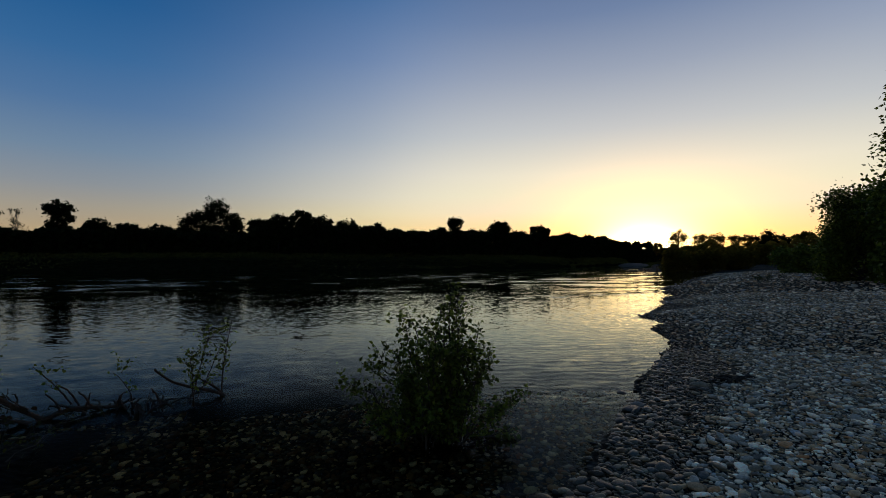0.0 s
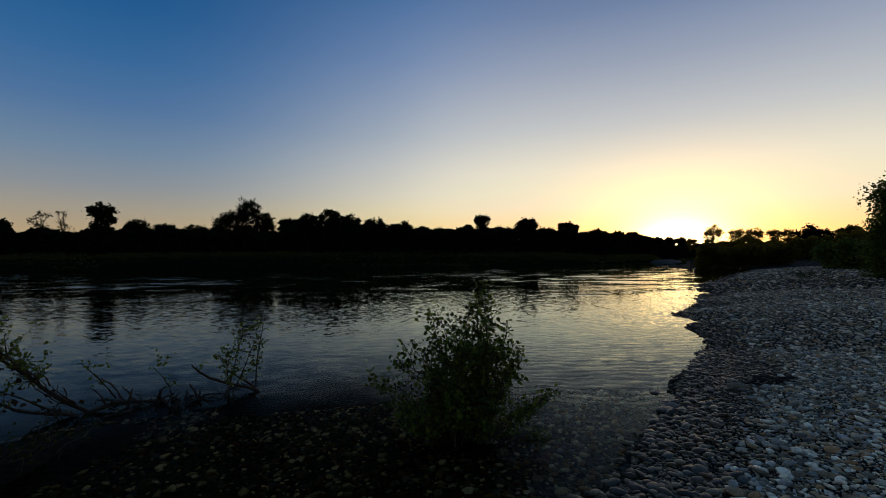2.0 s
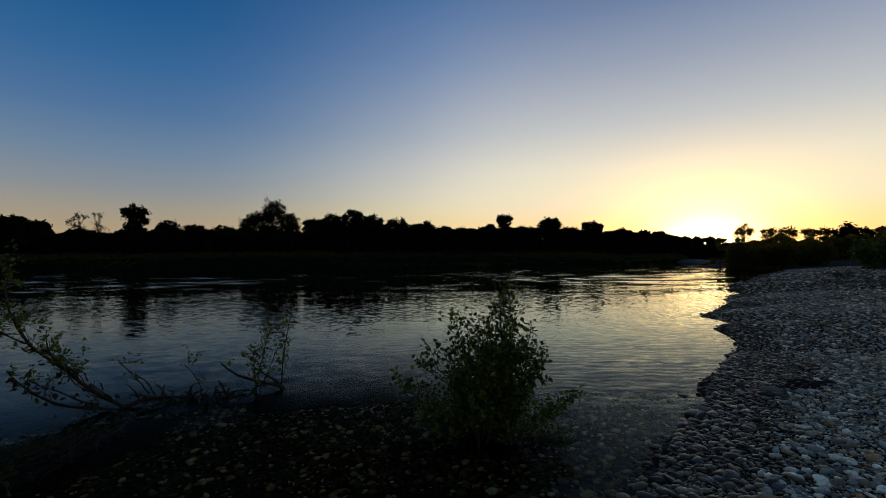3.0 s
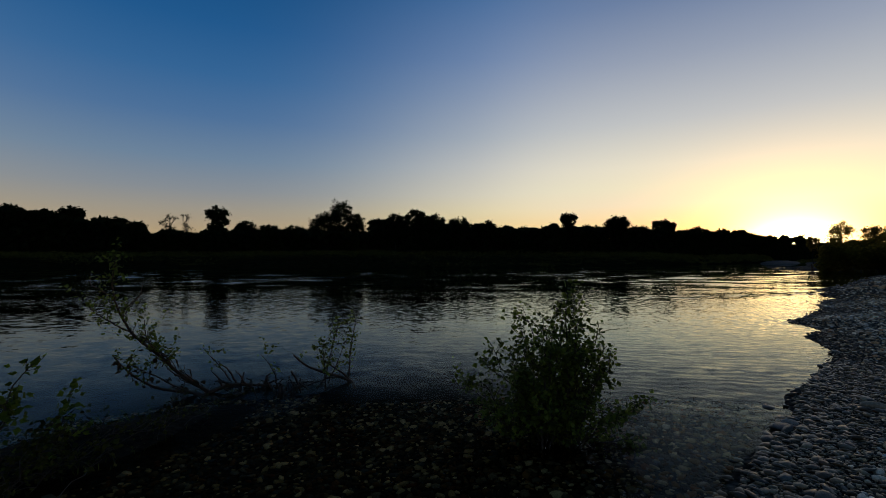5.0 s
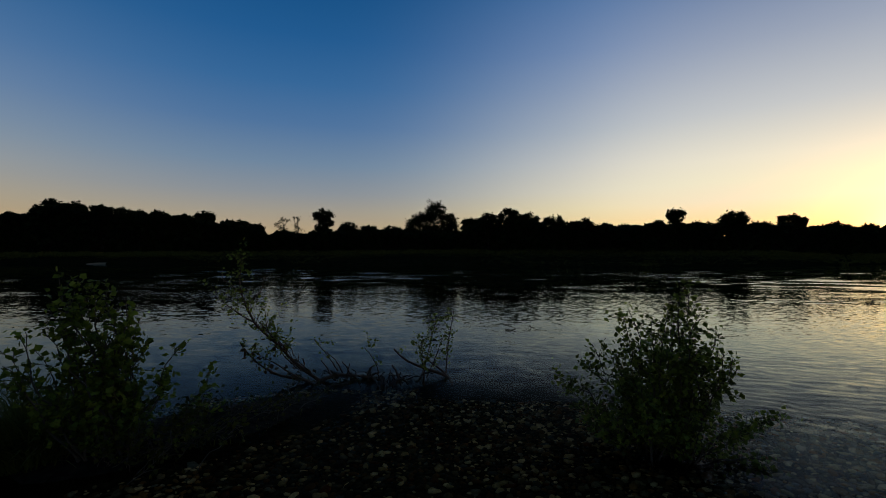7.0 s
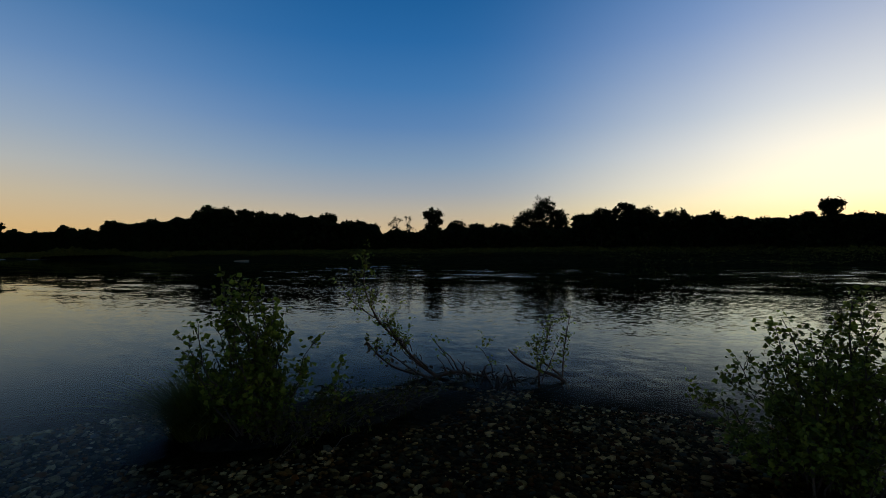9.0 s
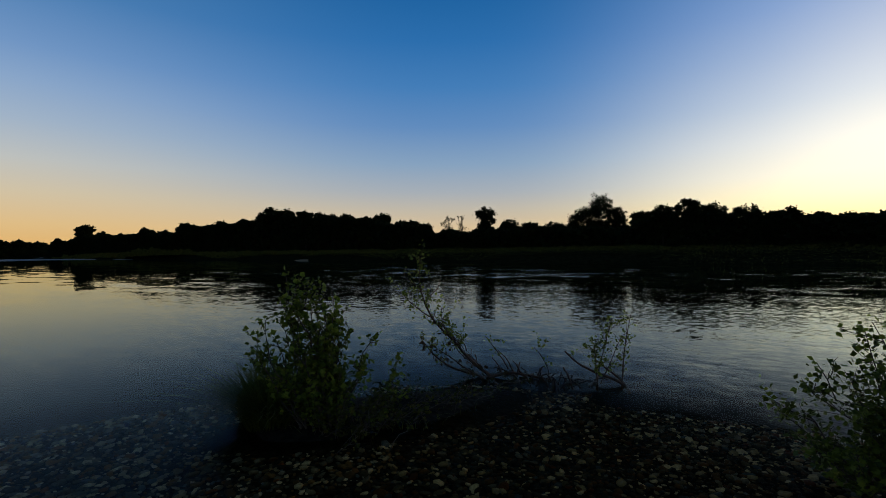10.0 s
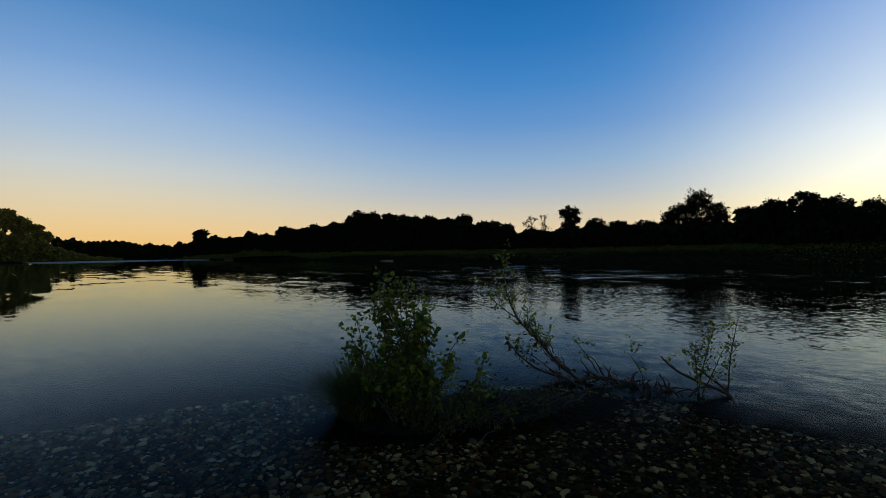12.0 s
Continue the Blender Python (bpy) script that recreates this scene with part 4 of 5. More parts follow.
def fallen_branch():
    rng = np.random.default_rng(61)
    base, lean = np.array((-2.34, 5.77, 0.0)), (0.13, -0.25, -0.05)
    root = thing("fallen_branch", (-2.52, 5.6, 0.0), "fallen poplar branch with bare wet limbs and a leafy upturned end", "branch")
    main = [(-2.25, 5.8, -0.12), (-2.34, 5.77, 0.02), (-2.56, 5.67, 0.24), (-2.77, 5.57, 0.54), (-2.99, 5.45, 0.85), (-3.12, 5.37, 1.32), (-3.08, 5.4, 1.73)]
    second = [(-2.3, 5.78, -0.08), (-2.46, 5.72, 0.03), (-2.77, 5.57, 0.14), (-2.98, 5.46, 0.33), (-3.13, 5.38, 0.60)]
    flat = [(-2.4, 5.75, -0.03), (-2.11, 5.86, 0.08), (-1.83, 5.96, 0.04), (-1.52, 6.05, -0.04)]
    low = [(-2.3, 5.7, -0.05), (-2.6, 5.62, 0.12), (-2.8, 5.5, 0.32), (-2.95, 5.42, 0.42)]
    limbs = [(main, 0.026, 0.004), (second, 0.021, 0.005), (flat, 0.024, 0.010), (low, 0.012, 0.003),
             ([(-2.77, 5.57, 0.54), (-2.9, 5.55, 0.75), (-2.88, 5.5, 1.0)], 0.008, 0.003), ([(-2.99, 5.45, 0.85), (-3.25, 5.35, 1.05), (-3.34, 5.3, 1.25)], 0.008, 0.003),
             ([(-3.05, 5.4, 1.1), (-2.92, 5.5, 1.25), (-2.86, 5.5, 1.42)], 0.006, 0.002), ([(-3.1, 5.38, 1.25), (-3.28, 5.3, 1.4), (-3.3, 5.3, 1.55)], 0.006, 0.002),
             ([(-2.11, 5.86, 0.13), (-2.25, 5.81, 0.36), (-2.39, 5.75, 0.59)], 0.009, 0.002), ([(-1.6, 6.03, 0.0), (-1.64, 6.02, 0.24), (-1.79, 5.97, 0.51)], 0.008, 0.002)]
    # bare side shoots near the butt, most of them swept the same way
    for k in range(11):
        a = np.array(main[1]) + (np.array(main[3]) - np.array(main[1])) * rng.uniform(0.1, 1.0) + rng.normal(0, 0.03, 3)
        limbs.append(([tuple(a), tuple(a + np.array((-0.1, -0.04, 0.14)) * rng.uniform(0.7, 1.5) + rng.normal(0, 0.03, 3)), tuple(a + np.array((-0.22, -0.09, 0.32)) * rng.uniform(0.6, 1.4) + rng.normal(0, 0.06, 3))], 0.007, 0.002))
    for x, y, z, dx, dz in ((-1.95, 5.92, 0.1, -0.12, 0.16), (-1.75, 5.99, 0.06, 0.02, 0.13), (-2.05, 5.88, 0.12, -0.2, 0.26), (-1.62, 6.03, 0.0, 0.07, 0.1), (-2.2, 5.83, 0.1, -0.1, 0.2), (-1.88, 5.94, 0.02, 0.05, -0.12), (-1.58, 6.04, -0.02, -0.09, 0.12), (-1.5, 6.06, -0.06, 0.04, 0.16), (-2.0, 5.9, 0.08, 0.06, 0.12)):
        limbs.append(([(x, y, z - 0.02), (x + dx * 0.5, y, z + dz * 0.6), (x + dx, y - 0.02, z + dz)], 0.01, 0.004))
    for pts, r0, r1 in limbs:
        p = smooth_path(leant(pts, -base, lean), 16)
        p += np.cumsum(rng.normal(0, 0.004, p.shape), 0)
        rr = 1.12 * np.linspace(r0, r1, 16) * (1 + 0.18 * np.sin(np.arange(16) * 2.1 + rng.uniform(0, 6)))
        part("limb", mesh_from("limb", *tube(p, rr, 8), M_WET_BARK, True), root)
    spots, twigs = [], []
    for pts, n, lo in ((main, 46, 0.42), (second, 12, 0.65), ([(-2.99, 5.45, 0.85), (-3.25, 5.35, 1.05), (-3.34, 5.3, 1.25)], 8, 0.2), ([(-2.77, 5.57, 0.54), (-2.9, 5.55, 0.75), (-2.88, 5.5, 1.0)], 7, 0.3),
                       ([(-2.11, 5.86, 0.13), (-2.25, 5.81, 0.36), (-2.39, 5.75, 0.59)], 3, 0.4), ([(-1.6, 6.03, 0.0), (-1.64, 6.02, 0.24), (-1.79, 5.97, 0.51)], 4, 0.4)):
        p = smooth_path(leant(pts, -base, lean), 16)
        for k in range(n):
            a = p[int(rng.uniform(lo, 1) * 15)]
            q = bend(a, a + rng.normal(0, 0.11, 3) + np.array([0, 0, 0.1]), rng, 5, 0.03, 0.05)
            twigs.append(tube(q, np.linspace(0.003, 0.001, 5), 4))
            spots.append(shoot_leaves(q, rng, 55, 0.02, 0.1))
        spots.append(shoot_leaves(p, rng, 16, 0.03, max(lo, 0.5)))
    tagged(part("twig_spray", mesh_from("twig_spray", *join(twigs), M_WET_BARK, True), root), kind="stuff")
    part("foliage", mesh_from("foliage", *leaves(np.concatenate(spots), 0.036, rng, 0.25), M_LEAF_PALE), root, "pale green leaves")
    dry = np.concatenate([shoot_leaves(smooth_path(leant(pp, -base, lean), 12), rng, 26, 0.035, 0.1) for pp in (second, flat, low, main[1:5])])
    part("dead_leaves", mesh_from("dead_leaves", *leaves(dry, 0.06, rng, 0.5), M_DRY), root, "withered brown leaves caught on the limbs")
    # the second limb that rises out of the water beside it
    base2 = np.array((-0.74, 6.3, 0.0))
    root = thing("drowned_branch", (-0.93, 6.01, 0.0), "half-drowned branch with forked wet limbs and thin leafy shoots", "branch")
    spots, twigs = [], []
    forks = [([(-0.66, 6.32, -0.1), (-0.74, 6.3, 0.04), (-1.06, 6.25, 0.17), (-1.27, 6.21, 0.28), (-1.42, 6.18, 0.42)], 0.022, 0.008, 2), ([(-0.74, 6.3, 0.04), (-0.9, 6.28, 0.2), (-1.06, 6.25, 0.33)], 0.015, 0.006, 2),
                           ([(-0.74, 6.3, -0.06), (-0.7, 6.31, 0.47), (-0.61, 6.32, 0.98)], 0.010, 0.002, 22)]
    forks += [([(-1.03, 6.25, -0.1), (-0.98, 6.26, 0.3), (-0.89, 6.28, 0.80)], 0.009, 0.002, 24),
                           ([(-1.03, 6.25, -0.1), (-1.06, 6.26, 0.3), (-1.05, 6.28, 0.60)], 0.008, 0.002, 22), ([(-0.98, 6.25, 0.0), (-0.86, 6.26, 0.3), (-0.72, 6.28, 0.68)], 0.007, 0.002, 8),
                           ([(-1.3, 6.15, -0.1), (-1.36, 6.1, 0.08), (-1.42, 6.1, 0.22)], 0.014, 0.008, 0), ([(-1.6, 6.1, -0.1), (-1.7, 6.05, 0.1), (-1.66, 6.05, 0.2)], 0.012, 0.006, 0)]
    for pts, r0, r1, n in forks:
        p = smooth_path(leant(pts, -base2, (0, 0, -0.07)), 14)
        p += np.cumsum(rng.normal(0, 0.004, p.shape), 0)
        part("limb", mesh_from("limb", *tube(p, 1.15 * np.linspace(r0, r1, 14), 7), M_WET_BARK, True), root)
        for k in range(n):
            a = p[int(rng.uniform(0.35, 1) * 13)]
            q = bend(a, a + rng.normal(0, 0.08, 3) + np.array([0, 0, 0.08]), rng, 5, 0.03, 0.05)
            twigs.append(tube(q, np.linspace(0.003, 0.001, 5), 4))
            spots.append(shoot_leaves(q, rng, 50, 0.02, 0.1))
    tagged(part("twig_spray", mesh_from("twig_spray", *join(twigs), M_WET_BARK, True), root), kind="stuff")
    part("foliage", mesh_from("foliage", *leaves(np.concatenate(spots), 0.035, rng, 0.25), M_LEAF_PALE), root, "pale green leaves")


def near_tree(name, az, dist, top, half, low, count, leaf, lobes, seed, label, column=0.0, mat=None):
    """A leafy tree or tall bush on the gravel bar."""
    rng = np.random.default_rng(seed)
    x, y = dist * math.sin(radians(az)), dist * math.cos(radians(az))
    z = float(height(np.array([x]), np.array([y]))[0])
    root = thing(name, (x, y, z), label, "tree")
    limbs = [tube(bend((0, 0, -0.3), (0.1, 0, top * 0.85), rng, 9, 0, 0.02), np.linspace(0.018 * top, 0.004 * top, 9), 8)]
    pts = []
    for k in range(lobes):
        u = rng.normal(0, 1, 3)
        u /= np.linalg.norm(u)
        q = rng.uniform(0.35, 0.8)
        c = np.array([u[0] * half * q, u[1] * half * q, (top + low) / 2 + u[2] * (top - low) / 2 * q])
        if column:
            h = (k + 0.5) / lobes * 0.9
            q = math.sqrt(rng.uniform(0.25, 1)) * half * 0.8 * (1 - column * h)
            a = rng.uniform(0, 2 * math.pi)
            c = np.array([q * math.cos(a), q * math.sin(a), low + (top - low) * h])
        if k == 0:
            c = np.array([0, 0, top - half * 0.4])
        r = half * 0.4 * rng.uniform(0.7, 1.15)
        m = count // lobes
        v = rng.normal(0, 1, (m, 3))
        v /= np.linalg.norm(v, axis=1)[:, None]
        # sprays of leaves on twigs that reach out of the lobe
        pts.append(c + v * r * (rng.uniform(0.2, 1.1, (m, 1)) ** 0.6) + np.round(rng.normal(0, 1, (m, 3)) * 1.2) * 0.08)
        limbs.append(tube(bend((0, 0, low * 0.5 + rng.uniform(0, 0.3) * top), c, rng, 7, 0.04, 0.05), np.linspace(0.008 * top, 0.002 * top, 7), 5))
    stem_ob = part("trunk", mesh_from("trunk", *limbs[0], M_BARK, True), root)
    tagged(part("limb_spray", mesh_from("limb_spray", *join(limbs[1:]), M_BARK, True), stem_ob), kind="stuff")
    pts = np.concatenate(pts)
    pts[:, 2] = np.maximum(pts[:, 2], 0.05)
    part("crown", mesh_from("crown", *leaves(pts, leaf, rng, 0.2), mat or M_LEAF), root)


def dry_weed(x, y, tall, spread, n, seed, label, mat, leaf=0.06):
    rng = np.random.default_rng(seed)
    z = float(height(np.array([x]), np.array([y]))[0])
    stems = [((0, 0, 0), (rng.normal(0, spread), rng.normal(0, spread), tall * rng.uniform(0.5, 1.0))) for _ in range(n)]
    shrub("dry_weed", (x, y, max(z, -0.05)), stems, label, seed, leaf, 4, 14, mat, 0.04, 0.4, 0.012)


main_bush()
left_bush()
dry_weed(24.6, 19.4, 0.42, 0.45, 12, 501, "small dry weeds growing on the gravel", M_GRASS)
dry_weed(27.2, 15.6, 0.5, 0.5, 14, 502, "tuft of dull weeds beside the willow bush", M_GRASS)
dry_weed(11.9, 17.5, 0.27, 0.14, 5, 503, "thin bare twigs sticking out of the river", M_DRY, 0.025)
fallen_branch()
grass_tussock((-3.78, 3.2, -0.02), 2200, 0.66, 0.36, 71, "tall dark green grass tussock at the water's edge")
grass_tussock((-2.6, 4.5, 0.0), 120, 0.13, 0.6, 72, "short dull grass on the muddy hump")
grass_tussock((-2.8, 3.9, 0.02), 120, 0.14, 0.6, 73, "short dull grass on the muddy hump")
near_tree("willow_bush", 59.2, 30, 4.7, 1.8, 0.0, 26000, 0.115, 60, 81, "tall dense green willow bush on the gravel bar", 0.3)
near_tree("willow_bush", 62.6, 31, 5.0, 2.2, 0.0, 17000, 0.12, 40, 82, "tall dense green willow bush on the gravel bar", 0.3)
near_tree("poplar_tree", 65.0, 27, 10.2, 3.1, 0.4, 24000, 0.18, 70, 83, "tall green poplar tree at the gravel bar's edge", 0.75)
near_tree("willow_bush", 54.4, 50, 2.2, 1.9, 0.0, 5000, 0.18, 14, 84, "low rounded willow bush on the gravel bar")
near_tree("willow_bush", 55.6, 46, 2.2, 1.5, 0.0, 4500, 0.2, 14, 85, "low rounded willow bush on the gravel bar")
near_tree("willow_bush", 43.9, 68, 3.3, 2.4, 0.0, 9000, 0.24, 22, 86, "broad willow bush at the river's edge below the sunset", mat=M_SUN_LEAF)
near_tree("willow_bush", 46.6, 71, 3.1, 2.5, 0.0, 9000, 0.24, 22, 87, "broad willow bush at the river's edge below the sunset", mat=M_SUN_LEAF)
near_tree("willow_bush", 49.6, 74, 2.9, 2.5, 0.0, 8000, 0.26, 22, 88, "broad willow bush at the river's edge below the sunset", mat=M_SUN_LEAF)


# ---- stones ----
def stone_shape(rng, level):
    bm = bmesh.new()
    bmesh.ops.create_icosphere(bm, subdivisions=level, radius=1.0)
    v = np.array([p.co[:] for p in bm.verts])
    f = np.array([[q.index for q in p.verts] for p in bm.faces])
    bm.free()
    k = rng.normal(0, 1, (3, 3))
    v = v * (1 + 0.11 * np.sin(v @ k[0] * 2 + 1) + 0.08 * np.sin(v @ k[1] * 3))[:, None]
    v = np.sign(v) * np.abs(v) ** 0.9
    return v * np.array([1.0, rng.uniform(0.55, 0.9), rng.uniform(0.24, 0.42)]), f


def scatter(lo, hi, a0, a1, step, rng):
    """Places on a jittered grid inside a ring sector round the viewer's stand."""
    g = np.arange(-hi, hi, step)
    X, Y = np.meshgrid(g, g)
    X = X.ravel() + rng.uniform(-0.45, 0.45, X.size) * step
    Y = Y.ravel() + rng.uniform(-0.45, 0.45, Y.size) * step
    r, a = np.hypot(X, Y), np.degrees(np.arctan2(X, Y))
    m = (r > lo) & (r < hi) & (a > a0) & (a < a1)
    return X[m], Y[m]


def heap(shapes, X, Y, Z, size, rng):
    """Many stones joined: each a turned and tilted copy of one of the shapes."""
    pick = rng.integers(0, len(shapes), len(X))
    vs, fs, o = [], [], 0
    for k, (v, f) in enumerate(shapes):
        m = pick == k
        n = int(m.sum())
        if not n:
            continue
        a, tx, ty = rng.uniform(0, 2 * math.pi, n), rng.normal(0, 0.18, n), rng.normal(0, 0.18, n)
        p = v[None] * size[m][:, None, None]
        p = np.stack([p[..., 0] * np.cos(a)[:, None] - p[..., 1] * np.sin(a)[:, None], p[..., 0] * np.sin(a)[:, None] + p[..., 1] * np.cos(a)[:, None], p[..., 2]], -1)
        p[..., 2] += p[..., 0] * tx[:, None] + p[..., 1] * ty[:, None]
        p += np.stack([X[m], Y[m], Z[m]], -1)[:, None, :]
        vs.append(p.reshape(-1, 3))
        fs.append((f[None] + (np.arange(n) * len(v))[:, None, None]).reshape(-1, 3) + o)
        o += n * len(v)
    return np.concatenate(vs), np.concatenate(fs)


def stone_sizes(n, rng, base):
    return base * np.exp(rng.normal(0, 0.5, n)).clip(0.45, 3.4)


def build_stones():
    rng = np.random.default_rng(91)
    fine = [stone_shape(rng, 2) for _ in range(10)]
    rough = [stone_shape(rng, 1) for _ in range(6)]
    fine_meshes = [(mesh_from("stone", v, f, M_STONE_ONE, True), mesh_from("wet_stone", v, f, M_STONE_WET_ONE, True)) for v, f in fine]
    # near gravel: the first stretch singly, the rest joined
    X, Y = scatter(2.2, 9.0, 22, 66, 0.029, rng)
    d, _ = shore(X, Y)
    m = d > 0.03 - 0.4 * rng.uniform(0, 1, len(X)) ** 24
    X, Y, d = X[m], Y[m], d[m]
    size = stone_sizes(len(X), rng, 0.0148) * (1 + 0.4 * np.exp(-np.maximum(d, 0) / 0.35))
    # a scatter of larger cobbles along the lower edge
    size = np.where(rng.uniform(0, 1, len(X)) < 0.055 * np.exp(-np.maximum(d, 0) / 0.8), rng.uniform(0.034, 0.066, len(X)), size)
    Z = height(X, Y) + size * 0.26
    damp = d < 0.8 + 0.4 * wave(X, Y, 2.3) + rng.normal(0, 0.12, len(X))
    single = (X > 1.9) & (X < 3.5) & (Y > 2.3) & (Y < 3.8) & (size > 0.019)
    first = np.nonzero(single)[0][:300]
    for i in first:
        k = int(rng.integers(0, 10))
        ob = new("stone", fine_meshes[k][1 if damp[i] else 0])
        ob.parent = GROUND
        ob.location = (X[i], Y[i], Z[i])
        ob.rotation_euler = (rng.normal(0, 0.18), rng.normal(0, 0.18), rng.uniform(0, 6.3))
        ob.scale = (size[i],) * 3
    rest = np.ones(len(X), bool)
    rest[first] = False
    near = np.hypot(X, Y) < 3.8
    for sel, mat, name in ((rest & ~damp & near, M_STONE, "gravel"), (rest & damp & near, M_STONE_WET, "wet_gravel"), (rest & ~damp & ~near, M_STONE, "further_gravel"), (rest & damp & ~near, M_STONE_WET, "further_wet_gravel")):
        v, f = heap(rough if name.startswith("further") else fine, X[sel], Y[sel], Z[sel], size[sel], rng)
        tagged(part(name, mesh_from(name, v, f, mat, True), GROUND, "rounded grey and tan river stones"), kind="stuff")
    # the shore round the viewer's stand
    X, Y = scatter(0.25, 4.5, -180, 180, 0.055, rng)
    d, _ = shore(X, Y)
    r, a = np.hypot(X, Y), np.degrees(np.arctan2(X, Y))
    m = (d > 0.02) & ~((r > 2.15) & (a > 21.5) & (a < 66.5))
    X, Y, d = X[m], Y[m], d[m]
    size = stone_sizes(len(X), rng, 0.024)
    damp = d < 0.4 + 0.2 * wave(X, Y, 2.3)
    for sel, mat, name in ((~damp, M_STONE, "shore_gravel"), (damp, M_STONE_WET, "wet_shore_gravel")):
        v, f = heap(rough, X[sel], Y[sel], height(X[sel], Y[sel]) + size[sel] * 0.2, size[sel], rng)
        tagged(part(name, mesh_from(name, v, f, mat, True), GROUND, "rounded grey and tan river stones"), kind="stuff")
    # gravel further up the bar
    for lo, hi, a0, a1, step, base, shapes, name in ((9.0, 22, 36, 65, 0.066, 0.022, rough, "bar_gravel"), (22, 62, 40, 66, 0.23, 0.042, rough, "far_bar_gravel")):
        X, Y = scatter(lo, hi, a0, a1, step, rng)
        d, _ = shore(X, Y)
        m = d > -0.05 - 0.9 * rng.uniform(0, 1, len(X)) ** 7
        X, Y, d = X[m], Y[m], d[m]
        size = stone_sizes(len(X), rng, base)
        Z = np.maximum(height(X, Y), -0.03) + size * 0.14
        damp = d < 0.55 + 0.4 * wave(X, Y, 1.3) + rng.normal(0, 0.15, len(X))
        for sel, mat, kind_name in ((~damp, M_STONE, name), (damp, M_STONE_WET, "wet_" + name)):
            v, f = heap(shapes, X[sel], Y[sel], Z[sel], size[sel], rng)
            tagged(part(kind_name, mesh_from(kind_name, v, f, mat, True), GROUND, "pale grey gravel of the bar"), kind="stuff")
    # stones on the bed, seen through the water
    X, Y = scatter(2.0, 6.2, -92, 40, 0.047, rng)
    d, _ = shore(X, Y)
    u, w = (X + 2.98) * 0.55 + (Y - 4.0) * 0.835, (X + 2.98) * 0.835 - (Y - 4.0) * 0.55
    m = (d <= -0.06) & ((u / 1.75) ** 2 + (w / 0.75) ** 2 > 1)
    X, Y = X[m], Y[m]
    size = 0.0225 * np.exp(rng.normal(0, 0.5, len(X))).clip(0.35, 2.2)
    close = np.hypot(X, Y) < 3.4
    # paler stones to either side stand in for the water's brighter sheen
    lit_bed = (X + 0.25 * wave(X, Y, 3.0) < -2.5) | (X + 0.25 * wave(X, Y, 3.0) > 0.8)
    for sel, shapes, mat, name, label in ((close & ~lit_bed, fine, M_STONE_BED, "bed_stones", "brown stones on the shallow riverbed, painted darker for dim water"), (~close & ~lit_bed, rough, M_STONE_BED, "further_bed_stones", "brown stones on the shallow riverbed, painted darker for dim water"),
                                          (close & lit_bed, fine, M_STONE_BED_LIT, "clean_bed_stones", "pale brown and grey stones under clear water, sky sheen painted in"), (~close & lit_bed, rough, M_STONE_BED_LIT, "further_clean_bed_stones", "pale brown and grey stones under clear water, sky sheen painted in")):
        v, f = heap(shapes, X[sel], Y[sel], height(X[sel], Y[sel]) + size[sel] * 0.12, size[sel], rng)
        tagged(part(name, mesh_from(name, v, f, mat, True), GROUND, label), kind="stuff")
    for x, y, s, wet, label in ((3.69, 4.72, 0.07, 2, "dark wet stone lying in the water's edge"), (4.56, 4.42, 0.11, 0, "large pale boulder on the gravel"),
                                (3.34, 4.12, 0.1, 1, "large flat grey stone at the waterline"), (3.5, 4.2, 0.08, 0, "large pale stone at the waterline"),
                                (2.2, 2.72, 0.06, 1, "smooth pale oval stone by the water"), (4.8, 4.28, 0.075, 0, "pale grey boulder beside dark driftwood")):
        v, f = stone_shape(rng, 3)
        z = float(height(np.array([x]), np.array([y]))[0])
        ob = new("boulder", mesh_from("boulder", v * s, f, M_STONE_DARK if wet == 2 else M_STONE_WET_ONE if wet else M_STONE_ONE, True))
        ob.location, ob.rotation_euler = (x, y, max(z, -0.02) + s * 0.2), (0, 0, rng.uniform(0, 6))
        tagged(ob, label, "boulder", "boulders by the waterline")


build_stones()


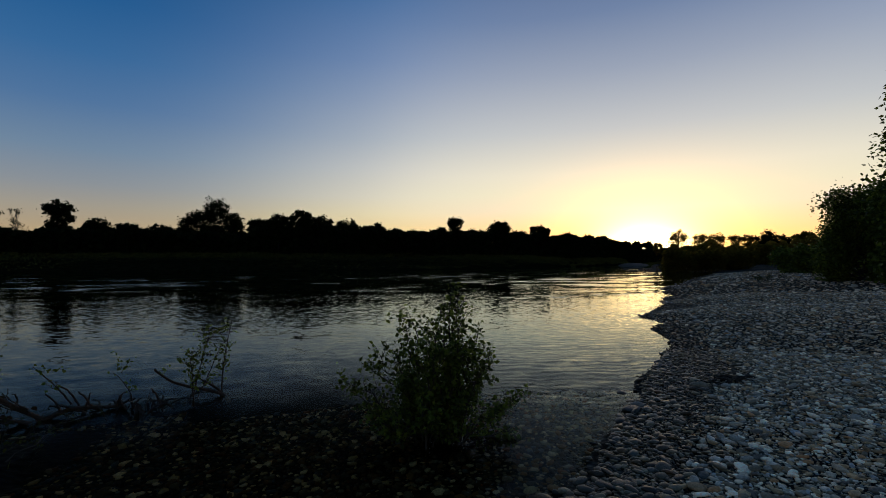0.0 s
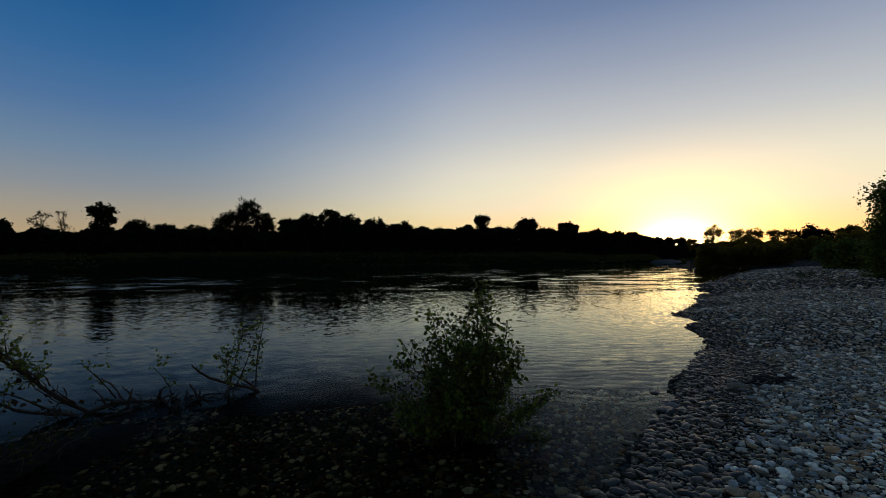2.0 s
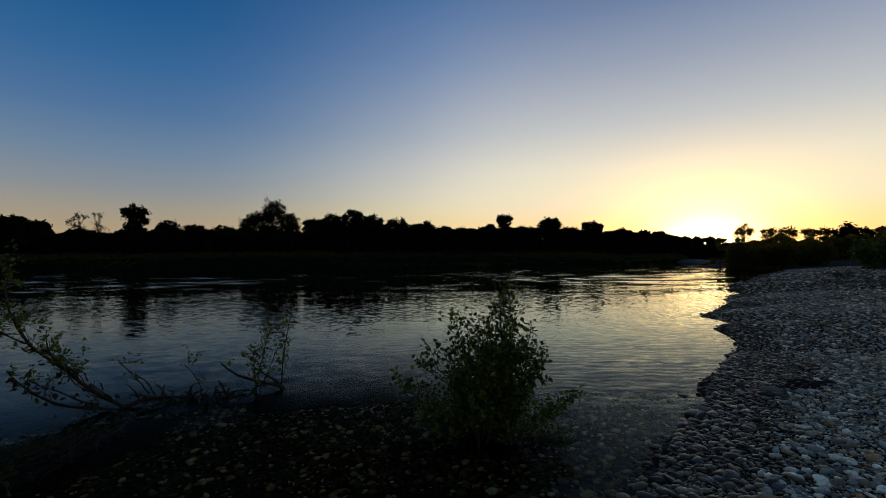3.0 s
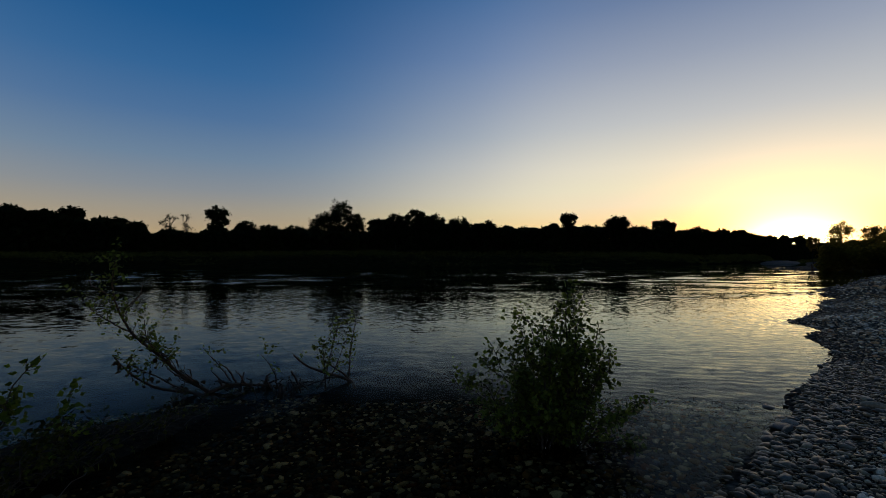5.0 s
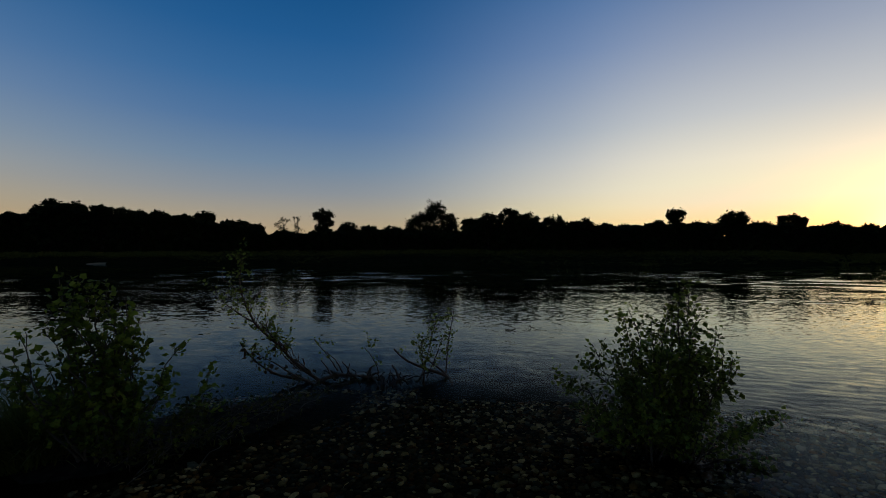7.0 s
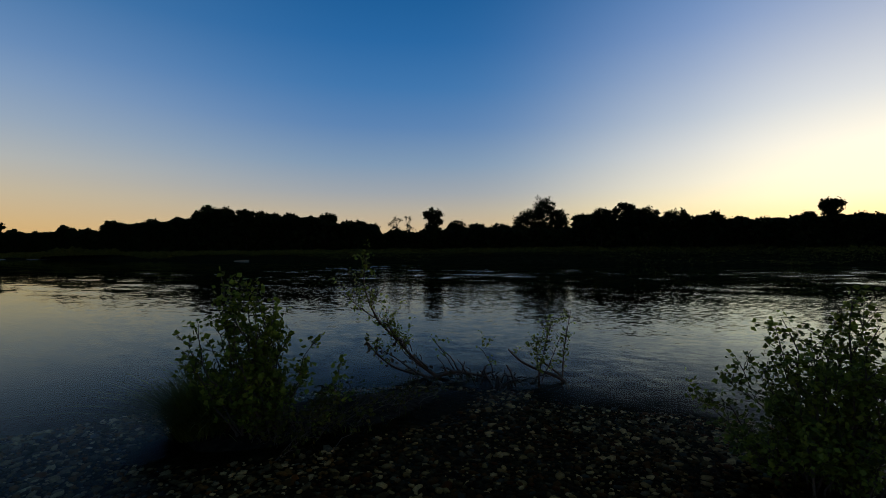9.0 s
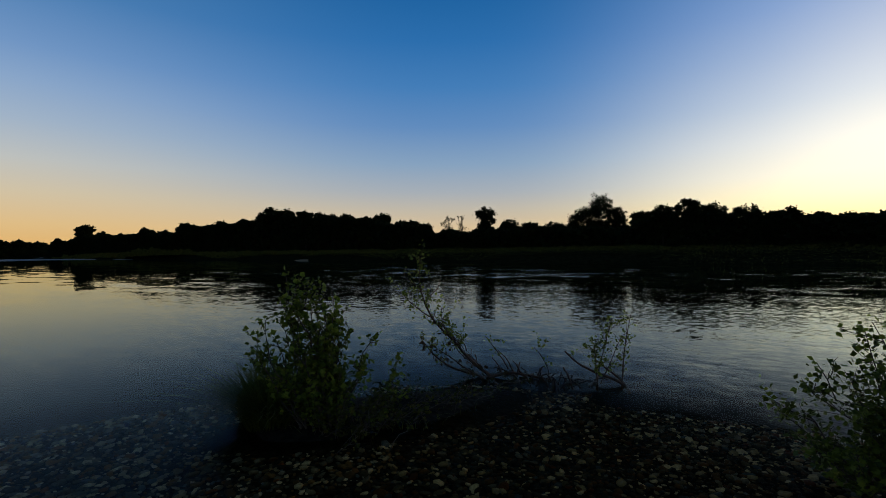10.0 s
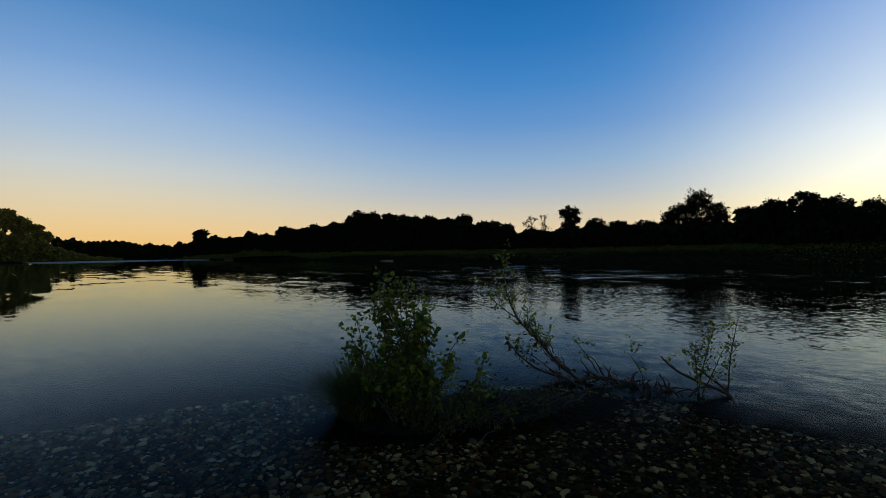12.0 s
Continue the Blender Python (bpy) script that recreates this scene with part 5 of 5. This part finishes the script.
# ---- driftwood ----
def driftwood(place, limbs, label, seed, mat=None):
    rng = np.random.default_rng(seed)
    root = thing("driftwood", place, label, "driftwood", "driftwood pieces")
    for pts, r0, r1 in limbs:
        p = smooth_path(pts, 12) + np.cumsum(rng.normal(0, 0.006, (12, 3)), 0)
        part("limb", mesh_from("limb", *tube(p, np.linspace(r0, r1, 12), 7), mat or M_WET_BARK, True), root)


debris = np.random.default_rng(405)
sticks = []
for k in range(13):
    cx, cy, turn, half = debris.normal(0, 0.13), debris.normal(0, 0.05), debris.normal(0.0, 0.35), debris.uniform(0.07, 0.2)
    dx, dy = half * math.cos(turn), half * math.sin(turn)
    sticks.append(([(cx - dx, cy - dy, 0.015), (cx, cy, 0.035 + debris.uniform(0, 0.02)), (cx + dx, cy + dy, 0.015)], debris.uniform(0.010, 0.02), 0.007))
driftwood((5.12, 4.4, float(height(np.array([5.12]), np.array([4.4]))[0]) + 0.005), sticks, "low heap of dark brown driftwood sticks lying among the stones", 401, M_DEBRIS)
# flood debris caught where the branches meet the water
for (x, y), tall, wide, n in zip([(-1.63, 5.59), (-1.47, 5.86), (-2.31, 5.89), (-1.93, 5.77)], (0.12, 0.09, 0.06, 0.06), (0.05, 0.08, 0.11, 0.13), (6, 6, 5, 7)):
    sticks = []
    for k in range(n):
        cx, cy, lean = debris.normal(0, wide), debris.normal(0, 0.05), debris.normal(0, 0.16)
        sticks.append(([(cx, cy, -0.06), (cx + lean * 0.5, cy + 0.02, tall * debris.uniform(0.2, 0.6)), (cx + lean, cy + debris.normal(0, 0.03), tall * debris.uniform(0.5, 1.0))], debris.uniform(0.012, 0.022), 0.006))
    driftwood((x, y, 0.0), sticks, "dark clump of flood debris caught on a drowned branch", 410 + n, M_DEBRIS)
driftwood((41.9, 48.4, 0.0), [([(-0.9, 0.0, -0.2), (-0.2, 0.0, 0.25), (0.3, 0.0, 0.5)], 0.12, 0.05), ([(-0.2, 0, 0.2), (-0.6, 0, 0.5)], 0.08, 0.04)], "dark snag sticking out of the river", 402)
driftwood((43.0, 48.0, 0.0), [([(0, 0, -0.3), (0.05, 0, 0.4), (-0.05, 0, 0.85)], 0.14, 0.06)], "short dark stump standing in the river", 403)
